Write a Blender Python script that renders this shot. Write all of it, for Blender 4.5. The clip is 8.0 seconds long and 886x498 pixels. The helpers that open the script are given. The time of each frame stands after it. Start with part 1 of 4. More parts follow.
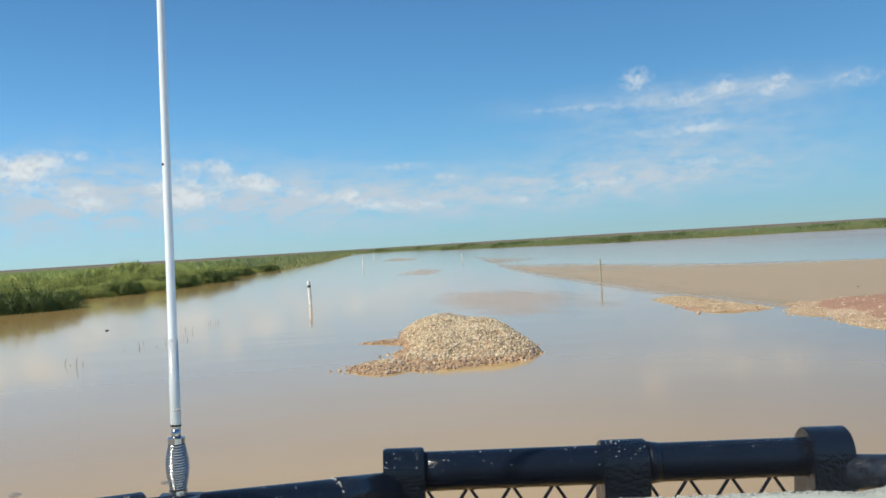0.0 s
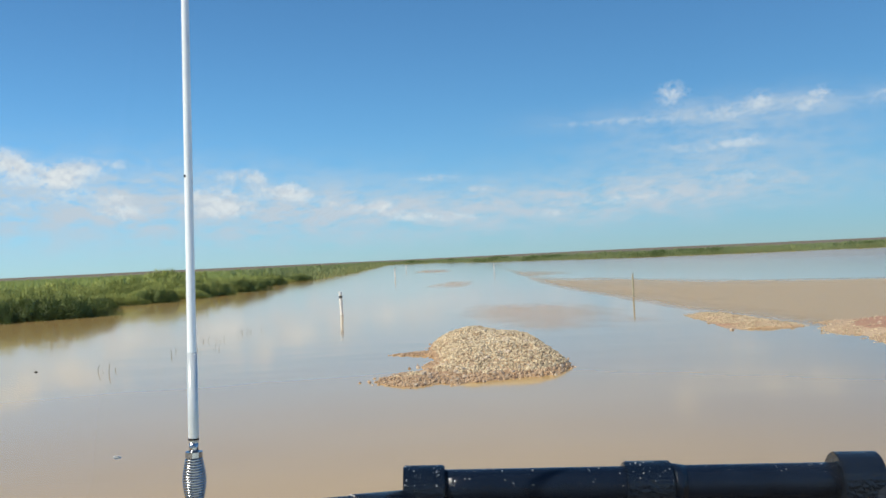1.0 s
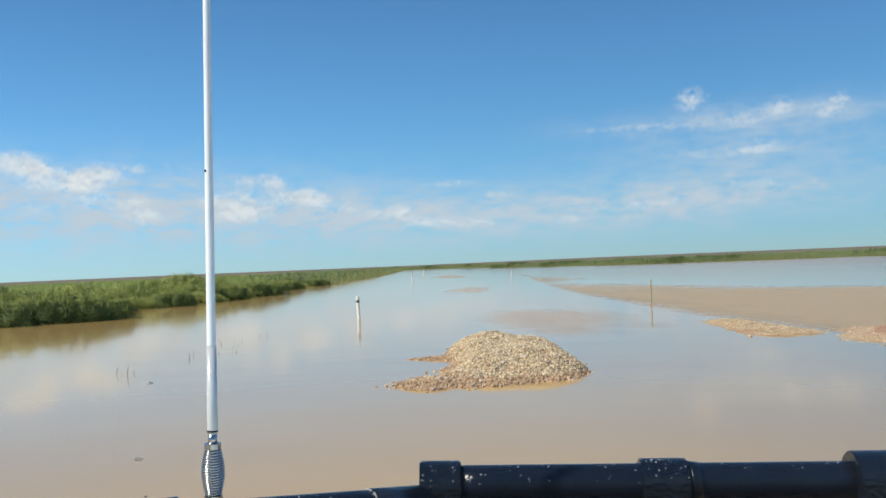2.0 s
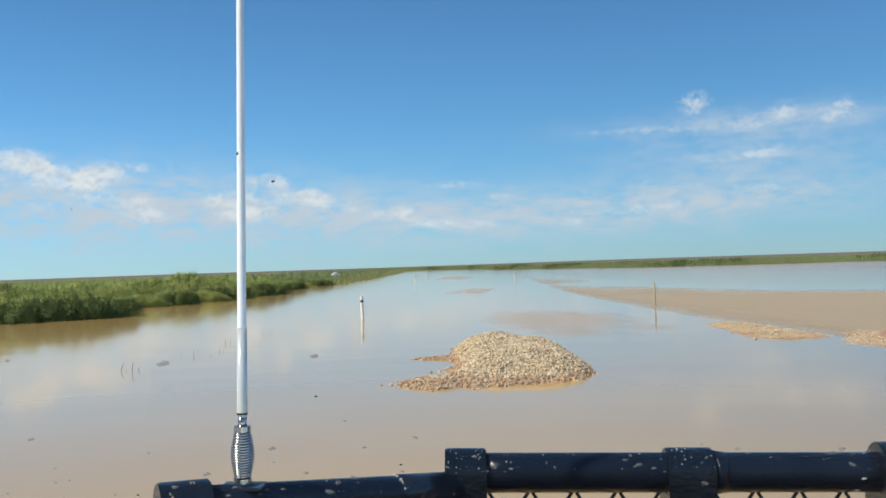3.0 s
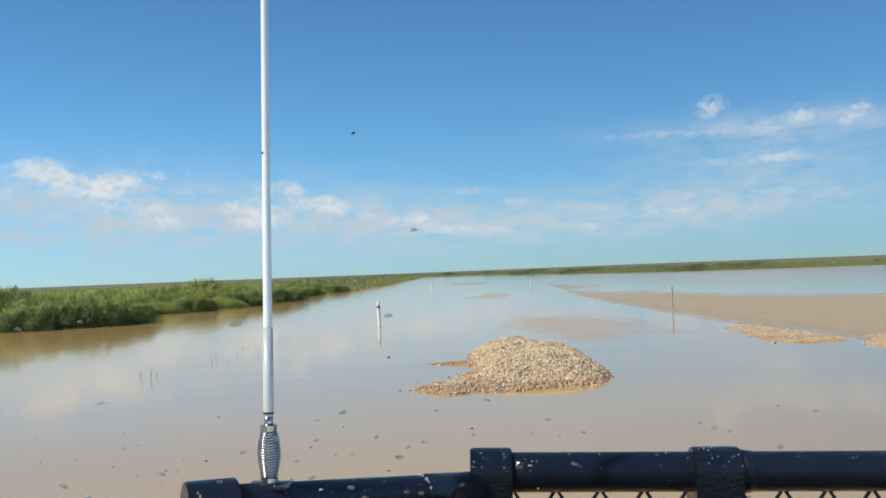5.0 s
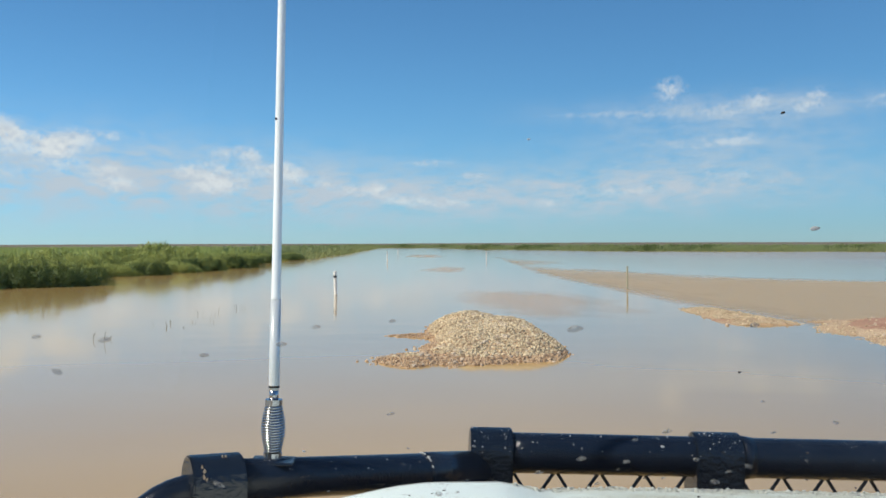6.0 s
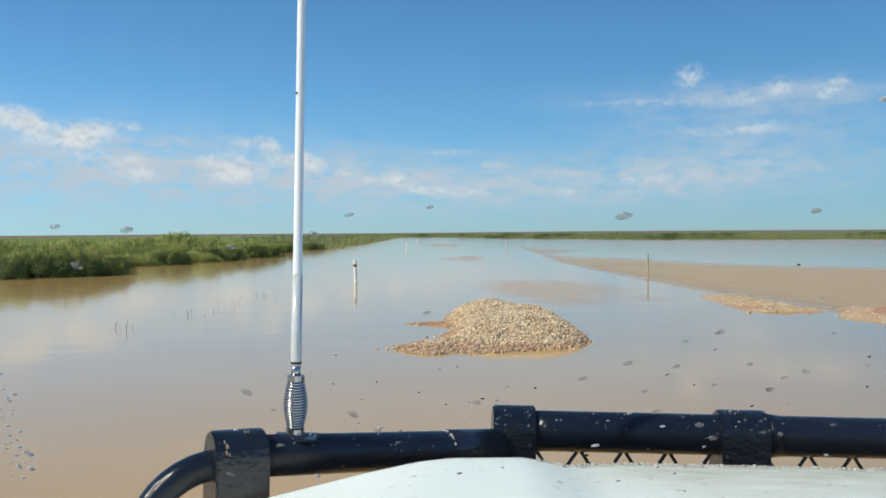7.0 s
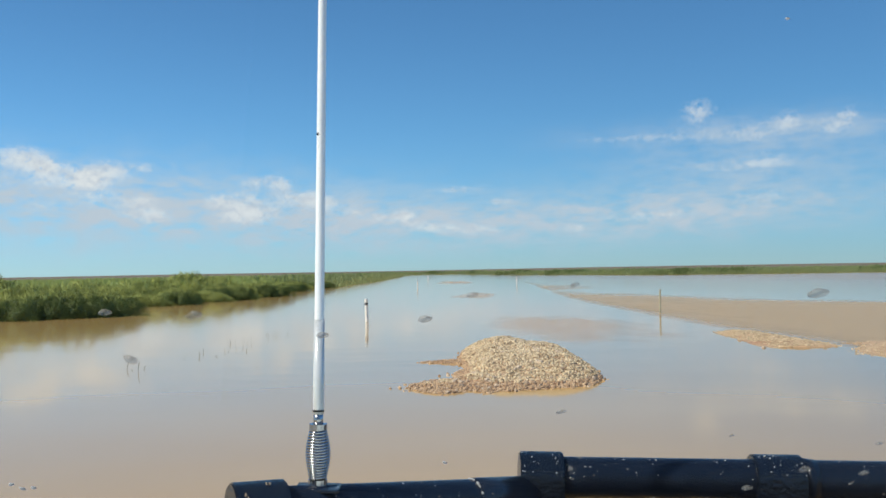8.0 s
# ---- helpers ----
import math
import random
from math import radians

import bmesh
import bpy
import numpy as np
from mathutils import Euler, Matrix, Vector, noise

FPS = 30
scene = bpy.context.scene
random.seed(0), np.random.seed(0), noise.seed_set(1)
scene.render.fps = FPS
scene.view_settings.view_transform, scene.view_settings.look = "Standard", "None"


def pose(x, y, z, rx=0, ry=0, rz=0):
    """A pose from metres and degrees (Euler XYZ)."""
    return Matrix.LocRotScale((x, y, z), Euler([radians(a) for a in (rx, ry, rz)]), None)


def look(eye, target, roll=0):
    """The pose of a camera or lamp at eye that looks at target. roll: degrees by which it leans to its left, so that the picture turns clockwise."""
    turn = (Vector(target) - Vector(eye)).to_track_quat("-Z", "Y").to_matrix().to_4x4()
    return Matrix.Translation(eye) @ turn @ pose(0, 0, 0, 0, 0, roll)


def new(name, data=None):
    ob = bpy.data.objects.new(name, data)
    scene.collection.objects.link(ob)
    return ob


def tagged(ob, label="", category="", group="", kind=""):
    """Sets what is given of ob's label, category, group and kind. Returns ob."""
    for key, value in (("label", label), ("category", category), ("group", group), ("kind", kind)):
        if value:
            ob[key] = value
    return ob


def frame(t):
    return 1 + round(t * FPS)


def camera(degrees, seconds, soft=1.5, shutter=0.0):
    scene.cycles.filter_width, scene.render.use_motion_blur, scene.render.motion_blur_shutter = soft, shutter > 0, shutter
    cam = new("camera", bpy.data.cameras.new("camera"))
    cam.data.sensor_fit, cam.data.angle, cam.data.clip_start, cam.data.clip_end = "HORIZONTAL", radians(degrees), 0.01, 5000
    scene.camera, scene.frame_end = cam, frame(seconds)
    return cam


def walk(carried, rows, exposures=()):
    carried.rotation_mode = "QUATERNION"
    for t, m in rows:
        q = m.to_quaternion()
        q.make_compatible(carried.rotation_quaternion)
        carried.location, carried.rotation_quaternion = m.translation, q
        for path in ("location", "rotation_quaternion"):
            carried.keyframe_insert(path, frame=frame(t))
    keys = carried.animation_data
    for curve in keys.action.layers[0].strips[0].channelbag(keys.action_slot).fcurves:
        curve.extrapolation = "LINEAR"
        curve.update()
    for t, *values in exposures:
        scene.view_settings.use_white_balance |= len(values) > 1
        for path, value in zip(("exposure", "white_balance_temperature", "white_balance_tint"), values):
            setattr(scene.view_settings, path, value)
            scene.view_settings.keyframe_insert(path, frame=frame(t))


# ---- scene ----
# ================= camera and its walk =================
cam = camera(46.3, 8.0, soft=1.6)
PATH = (
    (0, (0.147, -0.025, 1.605, 89.76, 3.44, -2.93)),
    (0.2, (0.145, -0.020, 1.609, 89.90, 3.45, -3.10)),
    (0.5, (0.142, -0.005, 1.619, 91.03, 3.33, -2.32)),
    (1, (0.164, -0.004, 1.610, 90.52, 2.68, -1.14)),
    (1.2, (0.176, -0.003, 1.603, 90.98, 2.60, -0.09)),
    (2.3, (0.153, -0.019, 1.583, 90.84, 2.26, -0.23)),
    (2.5, (0.147, -0.018, 1.566, 90.78, 2.05, -0.11)),
    (2.6, (0.146, -0.008, 1.561, 90.30, 2.15, -0.06)),
    (3, (0.118, -0.016, 1.569, 90.95, 1.89, -0.03)),
    (3.3, (0.122, -0.012, 1.562, 92.22, 1.25, 0.40)),
    (3.5, (0.122, -0.008, 1.560, 91.96, 1.13, 0.02)),
    (3.7, (0.128, -0.014, 1.558, 92.27, 1.20, 0.02)),
    (4, (0.145, -0.008, 1.548, 92.38, 1.17, 0.77)),
    (4.5, (0.192, -0.013, 1.559, 91.36, 2.37, 0.38)),
    (4.7, (0.164, -0.013, 1.551, 91.19, 2.53, 0.81)),
    (5.8, (0.010, -0.007, 1.586, 91.78, 0.35, -0.80)),
    (6, (0.010, 0.026, 1.565, 89.72, 0.19, -1.62)),
    (6.5, (0.026, 0.021, 1.574, 89.51, 0.48, 0.35)),
    (7, (0.006, 0.039, 1.543, 89.13, 0.41, -0.54)),
    (7.3, (-0.012, 0.058, 1.536, 88.25, -0.50, -0.95)),
    (7.4, (-0.004, 0.050, 1.525, 87.74, -0.62, -1.39)),
    (7.5, (-0.013, 0.060, 1.526, 86.04, -0.68, -1.64)),
    (7.6, (-0.009, 0.073, 1.540, 86.89, -0.51, -1.49)),
    (7.8, (-0.008, 0.065, 1.552, 89.94, 0.76, -1.01)),
    (8, (-0.016, 0.082, 1.551, 91.20, 0.98, 0.03)),
)
walk(cam, [(t, pose(*p)) for t, p in PATH], exposures=((0, 0.0), (4.7, 0.0), (5.8, -0.06), (7.0, -0.07), (7.4, -0.12), (7.6, -0.12), (8, -0.05)))

# ================= sky and sun =================
SUN = Vector((-0.66, -0.30, 0.68)).normalized()
SUN_EL = math.asin(SUN.z)
SUN_AZ = math.atan2(SUN.x, SUN.y)
scene.view_settings.exposure = 0.0


def node_kit(tree):
    """Shortcuts for shader nodes: value maths, and links."""
    def val(v, sock):
        if isinstance(v, (int, float)):
            sock.default_value = v
        else:
            tree.links.new(v, sock)

    def maths(op, a, b=0.0, clamp=False):
        n = tree.nodes.new("ShaderNodeMath")
        n.operation, n.use_clamp = op, clamp
        val(a, n.inputs[0])
        val(b, n.inputs[1])
        return n.outputs[0]
    return val, maths


def mix_colour(tree, fac, a, b, blend="MIX"):
    n = tree.nodes.new("ShaderNodeMix")
    n.data_type, n.blend_type = "RGBA", blend
    for v, sock in ((fac, n.inputs[0]), (a, n.inputs[6]), (b, n.inputs[7])):
        if isinstance(v, (int, float)):
            sock.default_value = v
        elif isinstance(v, tuple):
            sock.default_value = (*v, 1)
        else:
            tree.links.new(v, sock)
    return n.outputs[2]


# cloud heaps: azimuth and elevation of the middle, half widths (degrees), density
CLOUDS = (
    (-22.2, 6.15, 0.95, 0.42, 0.95), (-20.9, 5.7, 0.65, 0.34, 0.80), (-20.6, 4.95, 1.1, 0.45, 0.62), (-19.0, 5.35, 0.55, 0.36, 0.80),
    (-18.8, 4.8, 0.65, 0.36, 0.60), (-17.6, 5.55, 0.70, 0.42, 0.92), (-16.0, 5.75, 0.45, 0.24, 0.50),
    (-14.6, 5.75, 0.35, 0.22, 0.38), (-14.5, 4.6, 0.35, 0.24, 0.38), (-18.2, 4.15, 0.9, 0.38, 0.45), (-16.4, 3.45, 0.8, 0.40, 0.70),
    (-15.3, 3.1, 0.6, 0.30, 0.55), (-16.0, 4.05, 0.45, 0.24, 0.48), (-24.2, 5.0, 0.9, 0.55, 0.6), (-26.0, 5.4, 0.8, 0.5, 0.7), (-21.3, 3.6, 1.3, 0.32, 0.42),
    (-10.8, 3.75, 1.05, 0.55, 0.85), (-12.3, 4.0, 0.45, 0.28, 0.50), (-9.9, 5.05, 0.85, 0.26, 0.60), (-8.8, 4.85, 0.36, 0.22, 0.55),
    (-8.4, 4.15, 0.45, 0.30, 0.62), (-7.1, 4.0, 0.55, 0.40, 0.95), (-6.2, 3.7, 0.45, 0.30, 0.55), (-10.6, 3.05, 1.4, 0.36, 0.50),
    (-5.0, 3.4, 0.40, 0.24, 0.58), (-3.2, 3.0, 0.9, 0.26, 0.66), (-2.0, 3.1, 0.36, 0.24, 0.72), (-1.0, 2.5, 0.9, 0.24, 0.50),
    (0.6, 2.3, 1.2, 0.26, 0.50), (2.6, 2.2, 1.0, 0.22, 0.46), (0.7, 4.45, 1.2, 0.18, 0.55), (3.3, 3.75, 0.9, 0.18, 0.48), (7.3, 2.2, 0.9, 0.18, 0.55),
    (10.2, 2.7, 1.4, 0.22, 0.42), (12.8, 2.9, 1.5, 0.26, 0.42), (17.6, 3.6, 1.6, 0.38, 0.46), (9.0, 7.0, 2.2, 0.15, 0.37),
    (14.0, 8.2, 0.72, 0.50, 0.70), (13.2, 6.9, 2.0, 0.26, 0.36), (16.7, 7.1, 0.9, 0.38, 0.48), (18.6, 7.55, 0.6, 0.42, 0.62),
    (20.7, 7.2, 0.55, 0.42, 0.52), (21.6, 7.5, 0.40, 0.42, 0.56), (14.5, 5.3, 2.4, 0.20, 0.36), (17.4, 5.55, 1.6, 0.34, 0.46), (25.0, 7.3, 1.4, 0.5, 0.45),
    (11.2, 4.3, 0.40, 0.26, 0.42), (14.6, 4.4, 0.5, 0.2, 0.34),
)
# thin veils between and below them
VEILS = (
    (-21.0, 3.8, 6.0, 1.5, 0.68), (-10.0, 3.1, 6.0, 1.2, 0.64), (0.5, 2.5, 7.0, 0.95, 0.50), (10.0, 2.8, 6.0, 0.85, 0.44),
    (17.0, 3.4, 5.0, 0.9, 0.46), (16.5, 5.4, 4.5, 0.55, 0.36), (14.5, 7.0, 4.5, 0.5, 0.30), (20.0, 7.1, 3.5, 0.6, 0.34),
)


def make_world():
    world = bpy.data.worlds.new("sky")
    scene.world = world
    world.use_nodes = True
    tree = world.node_tree
    tree.nodes.clear()
    val, maths = node_kit(tree)
    sky = tree.nodes.new("ShaderNodeTexSky")
    sky.sky_type, sky.sun_disc = "NISHITA", False
    sky.sun_elevation, sky.sun_rotation = SUN_EL, -SUN_AZ
    sky.air_density, sky.dust_density, sky.ozone_density = 0.8, 0.0, 4.0
    coord = tree.nodes.new("ShaderNodeTexCoord").outputs["Generated"]
    sep = tree.nodes.new("ShaderNodeSeparateXYZ")
    tree.links.new(coord, sep.inputs[0])
    az = maths("MULTIPLY", maths("ARCTAN2", sep.outputs[0], sep.outputs[1]), 57.2958)
    el = maths("MULTIPLY", maths("ARCSINE", sep.outputs[2]), 57.2958)

    def fbm(scale, stretch, lift=0.0, detail=6.0, seed=0.0):
        comb = tree.nodes.new("ShaderNodeCombineXYZ")
        val(az, comb.inputs[0])
        val(maths("MULTIPLY", maths("ADD", el, lift), stretch), comb.inputs[1])
        comb.inputs[2].default_value = seed
        n = tree.nodes.new("ShaderNodeTexNoise")
        n.inputs["Scale"].default_value, n.inputs["Detail"].default_value = scale, detail
        n.inputs["Roughness"].default_value = 0.66
        tree.links.new(comb.outputs[0], n.inputs["Vector"])
        return n.outputs["Fac"]
    def heaps(table):
        total = 0.0
        for a0, e0, wa, we, amp in table:
            da = maths("DIVIDE", maths("SUBTRACT", az, a0), wa * 1.3)
            de = maths("DIVIDE", maths("SUBTRACT", el, e0), we * 1.3)
            d2 = maths("ADD", maths("MULTIPLY", da, da), maths("MULTIPLY", de, de))
            total = maths("ADD", total, maths("MULTIPLY", maths("EXPONENT", maths("MULTIPLY", d2, -0.75)), amp))
        return total
    # the sky beyond: loose heaps in a low belt all round
    belt = maths("EXPONENT", maths("MULTIPLY", maths("POWER", maths("DIVIDE", maths("SUBTRACT", el, 5.0), 3.5), 2.0), -1.0))
    away = maths("MULTIPLY", maths("SUBTRACT", maths("ABSOLUTE", az), 32.0), 0.12, clamp=True)
    total = maths("ADD", heaps(CLOUDS), maths("MULTIPLY", maths("MULTIPLY", belt, away), 0.7))
    puff = fbm(0.95, 1.25, detail=8.0)
    above = fbm(0.95, 1.25, lift=0.26, detail=8.0)
    fine = fbm(2.6, 1.25, detail=8.0, seed=3.0)
    shape = maths("ADD", maths("MULTIPLY", maths("SUBTRACT", puff, 0.5), 2.4), maths("MULTIPLY", maths("SUBTRACT", fine, 0.5), 3.0))
    ragged = maths("MULTIPLY", shape, maths("ADD", maths("MULTIPLY", total, 0.9, clamp=True), 0.12))
    dens = maths("ADD", maths("SUBTRACT", maths("MULTIPLY", total, 1.10), 0.28), ragged)
    cover = maths("MULTIPLY", maths("MULTIPLY", dens, 1.7, clamp=True), maths("ADD", maths("MULTIPLY", total, 0.75), 0.12, clamp=True), clamp=True)
    wisps = maths("ADD", maths("MULTIPLY", maths("SUBTRACT", fbm(0.55, 2.6, detail=8.0, seed=8.0), 0.5), 3.2), 0.52, clamp=True)
    veil = maths("MULTIPLY", maths("MULTIPLY", heaps(VEILS), 1.75), maths("ADD", maths("MULTIPLY", wisps, 0.75), 0.12), clamp=True)
    lit = maths("ADD", maths("MULTIPLY", maths("SUBTRACT", puff, above), 3.4), 0.72, clamp=True)
    white = mix_colour(tree, lit, CLOUD_SHADE, CLOUD_LIT)
    high = maths("SUBTRACT", 1.0, maths("EXPONENT", maths("MULTIPLY", maths("POWER", maths("DIVIDE", maths("MAXIMUM", el, 0.0), 4.0), 1.4), -1.0)))
    tint = mix_colour(tree, 1.0, sky.outputs[0], mix_colour(tree, high, HAZE_TINT, SKY_TINT), "MULTIPLY")
    out = mix_colour(tree, veil, tint, CLOUD_VEIL)
    out = mix_colour(tree, cover, out, white)
    bg = tree.nodes.new("ShaderNodeBackground")
    bg.inputs["Strength"].default_value = 0.110
    tree.links.new(out, bg.inputs["Color"])
    tree.links.new(bg.outputs[0], tree.nodes.new("ShaderNodeOutputWorld").inputs[0])


SKY_TINT, HAZE_TINT = (0.60, 0.965, 1.115), (0.48, 0.72, 0.97)
CLOUD_LIT, CLOUD_SHADE, CLOUD_VEIL = (6.9, 7.3, 7.6), (4.7, 5.4, 6.3), (4.85, 5.7, 6.6)
make_world()
sun = new("sun", bpy.data.lights.new("sun", "SUN"))
sun.data.energy, sun.data.angle, sun.data.color = 5.0, radians(0.53), (1.0, 0.95, 0.87)
sun.matrix_world = look(SUN * 60, (0, 0, 0))

# ================= materials =================


def material(name, a, b=None, rough=0.6, scale=5.0, fine=60.0, bump=0.0, bump_scale=40.0, metal=0.0, spec=0.5,
             rough_var=0.0, stretch=(1, 1, 1), random_by="", coat=0.0, stain=None, stain_scale=2.0, stain_amount=0.0):
    """A two-scale noise material: base colours a to b, a stain colour, fine bump."""
    mat = bpy.data.materials.new(name)
    mat.use_nodes = True
    tree = mat.node_tree
    bsdf = tree.nodes["Principled BSDF"]
    val, maths = node_kit(tree)
    b = b or a
    coord = tree.nodes.new("ShaderNodeTexCoord").outputs["Object"]
    mapping = tree.nodes.new("ShaderNodeMapping")
    mapping.inputs["Scale"].default_value = stretch
    tree.links.new(coord, mapping.inputs[0])

    def fbm(s, detail=4.0):
        n = tree.nodes.new("ShaderNodeTexNoise")
        n.inputs["Scale"].default_value, n.inputs["Detail"].default_value = s, detail
        tree.links.new(mapping.outputs[0], n.inputs["Vector"])
        return n.outputs["Fac"]
    big, small = fbm(scale), fbm(fine, 3.0)
    fac = maths("ADD", maths("MULTIPLY", maths("SUBTRACT", big, 0.5), 1.8), maths("MULTIPLY", maths("SUBTRACT", small, 0.5), 0.9))
    fac = maths("ADD", fac, 0.5, clamp=True)
    if random_by == "island":
        r = tree.nodes.new("ShaderNodeNewGeometry").outputs["Random Per Island"]
        fac = maths("ADD", maths("MULTIPLY", fac, 0.35), maths("MULTIPLY", r, 0.65), clamp=True)
    if random_by == "object":
        r = tree.nodes.new("ShaderNodeObjectInfo").outputs["Random"]
        fac = maths("ADD", maths("MULTIPLY", fac, 0.5), maths("MULTIPLY", r, 0.5), clamp=True)
    colour = mix_colour(tree, fac, a, b)
    if stain:
        spots = maths("MULTIPLY", maths("SUBTRACT", fbm(stain_scale, 8.0), 1.0 - stain_amount), 7.0, clamp=True)
        colour = mix_colour(tree, spots, colour, stain)
    tree.links.new(colour, bsdf.inputs["Base Color"])
    if rough_var:
        val(maths("ADD", rough - rough_var / 2, maths("MULTIPLY", small, rough_var)), bsdf.inputs["Roughness"])
    else:
        bsdf.inputs["Roughness"].default_value = rough
    bsdf.inputs["Metallic"].default_value = metal
    bsdf.inputs["Specular IOR Level"].default_value = spec
    bsdf.inputs["Coat Weight"].default_value = coat
    if bump:
        n = tree.nodes.new("ShaderNodeBump")
        n.inputs["Strength"].default_value, n.inputs["Distance"].default_value = bump, 0.02
        tree.links.new(fbm(bump_scale, 4.0), n.inputs["Height"])
        tree.links.new(n.outputs[0], bsdf.inputs["Normal"])
    return mat


def water_material():
    """Opaque muddy water: silt colour below a smooth, faintly rippled skin."""
    mat = material("muddy_water", (0.550, 0.342, 0.118), (0.605, 0.392, 0.148), rough=0.07, spec=0.5, scale=0.06, fine=0.5)
    tree = mat.node_tree
    bsdf = tree.nodes["Principled BSDF"]
    bsdf.inputs["IOR"].default_value = 1.33
    val, maths = node_kit(tree)
    coord = tree.nodes.new("ShaderNodeTexCoord").outputs["Object"]
    heights = []
    for s, squash, strength in ((0.9, 0.45, 1.0), (3.0, 0.5, 0.14)):
        mapping = tree.nodes.new("ShaderNodeMapping")
        mapping.inputs["Scale"].default_value = (squash, 1, 1)
        mapping.inputs["Rotation"].default_value = (0, 0, 0.3)
        tree.links.new(coord, mapping.inputs[0])
        n = tree.nodes.new("ShaderNodeTexNoise")
        n.inputs["Scale"].default_value, n.inputs["Detail"].default_value = s, 1.0
        tree.links.new(mapping.outputs[0], n.inputs["Vector"])
        heights.append(maths("MULTIPLY", n.outputs["Fac"], strength))
    sep = tree.nodes.new("ShaderNodeSeparateXYZ")
    tree.links.new(coord, sep.inputs[0])
    breeze = tree.nodes.new("ShaderNodeTexNoise")
    breeze.inputs["Scale"].default_value, breeze.inputs["Detail"].default_value = 0.03, 3.0
    tree.links.new(coord, breeze.inputs["Vector"])
    # Silt colour gets darker towards the right, with an uneven border.
    rightward = maths("ADD", maths("DIVIDE", maths("SUBTRACT", sep.outputs[0], 0.6), 6.0), maths("MULTIPLY", maths("SUBTRACT", breeze.outputs["Fac"], 0.5), 0.8), clamp=True)
    old = bsdf.inputs["Base Color"].links[0].from_socket
    tree.links.new(mix_colour(tree, rightward, old, (0.415, 0.260, 0.096)), bsdf.inputs["Base Color"])
    open_water = maths("DIVIDE", maths("SUBTRACT", sep.outputs[0], 9.0), 40.0, clamp=True)
    ruffled = maths("MULTIPLY", open_water, maths("ADD", breeze.outputs["Fac"], 0.35))
    tree.links.new(maths("ADD", maths("MULTIPLY", ruffled, 0.15), 0.07), bsdf.inputs["Roughness"])
    n = tree.nodes.new("ShaderNodeBump")
    n.inputs["Distance"].default_value = 0.05
    val(maths("ADD", maths("MULTIPLY", open_water, 0.5), 0.055), n.inputs["Strength"])
    tree.links.new(maths("ADD", *heights), n.inputs["Height"])
    tree.links.new(n.outputs[0], bsdf.inputs["Normal"])
    return mat


def ground_material():
    """Green flats by the water, bare red-brown plain further off."""
    mat = material("flood_plain", (0.10, 0.13, 0.035), (0.17, 0.18, 0.06), rough=0.95, scale=0.05, fine=0.6, bump=0.5, bump_scale=2.0)
    tree = mat.node_tree
    bsdf = tree.nodes["Principled BSDF"]
    val, maths = node_kit(tree)
    coord = tree.nodes.new("ShaderNodeTexCoord").outputs["Object"]
    length = tree.nodes.new("ShaderNodeVectorMath")
    length.operation = "LENGTH"
    tree.links.new(coord, length.inputs[0])
    n = tree.nodes.new("ShaderNodeTexNoise")
    n.inputs["Scale"].default_value, n.inputs["Detail"].default_value = 0.012, 5.0
    tree.links.new(coord, n.inputs["Vector"])
    red = mix_colour(tree, n.outputs["Fac"], (0.20, 0.125, 0.085), (0.15, 0.14, 0.075))
    d = maths("ADD", length.outputs["Value"], maths("MULTIPLY", maths("SUBTRACT", n.outputs["Fac"], 0.5), 300.0))
    fac = maths("DIVIDE", maths("SUBTRACT", d, 380.0), 400.0, clamp=True)
    old = bsdf.inputs["Base Color"].links[0].from_socket
    tree.links.new(mix_colour(tree, fac, old, red), bsdf.inputs["Base Color"])
    return mat


def glass_material():
    """Clear windscreen glass: see-through, with a Fresnel gloss."""
    mat = bpy.data.materials.new("windscreen_glass")
    mat.use_nodes = True
    tree = mat.node_tree
    tree.nodes.clear()
    clear, gloss = tree.nodes.new("ShaderNodeBsdfTransparent"), tree.nodes.new("ShaderNodeBsdfGlossy")
    clear.inputs[0].default_value = (0.985, 0.995, 0.99, 1)
    gloss.inputs["Roughness"].default_value = 0.02
    fres = tree.nodes.new("ShaderNodeFresnel")
    fres.inputs[0].default_value = 1.2
    mixer = tree.nodes.new("ShaderNodeMixShader")
    tree.links.new(fres.outputs[0], mixer.inputs[0])
    tree.links.new(clear.outputs[0], mixer.inputs[1])
    tree.links.new(gloss.outputs[0], mixer.inputs[2])
    tree.links.new(mixer.outputs[0], tree.nodes.new("ShaderNodeOutputMaterial").inputs[0])
    return mat


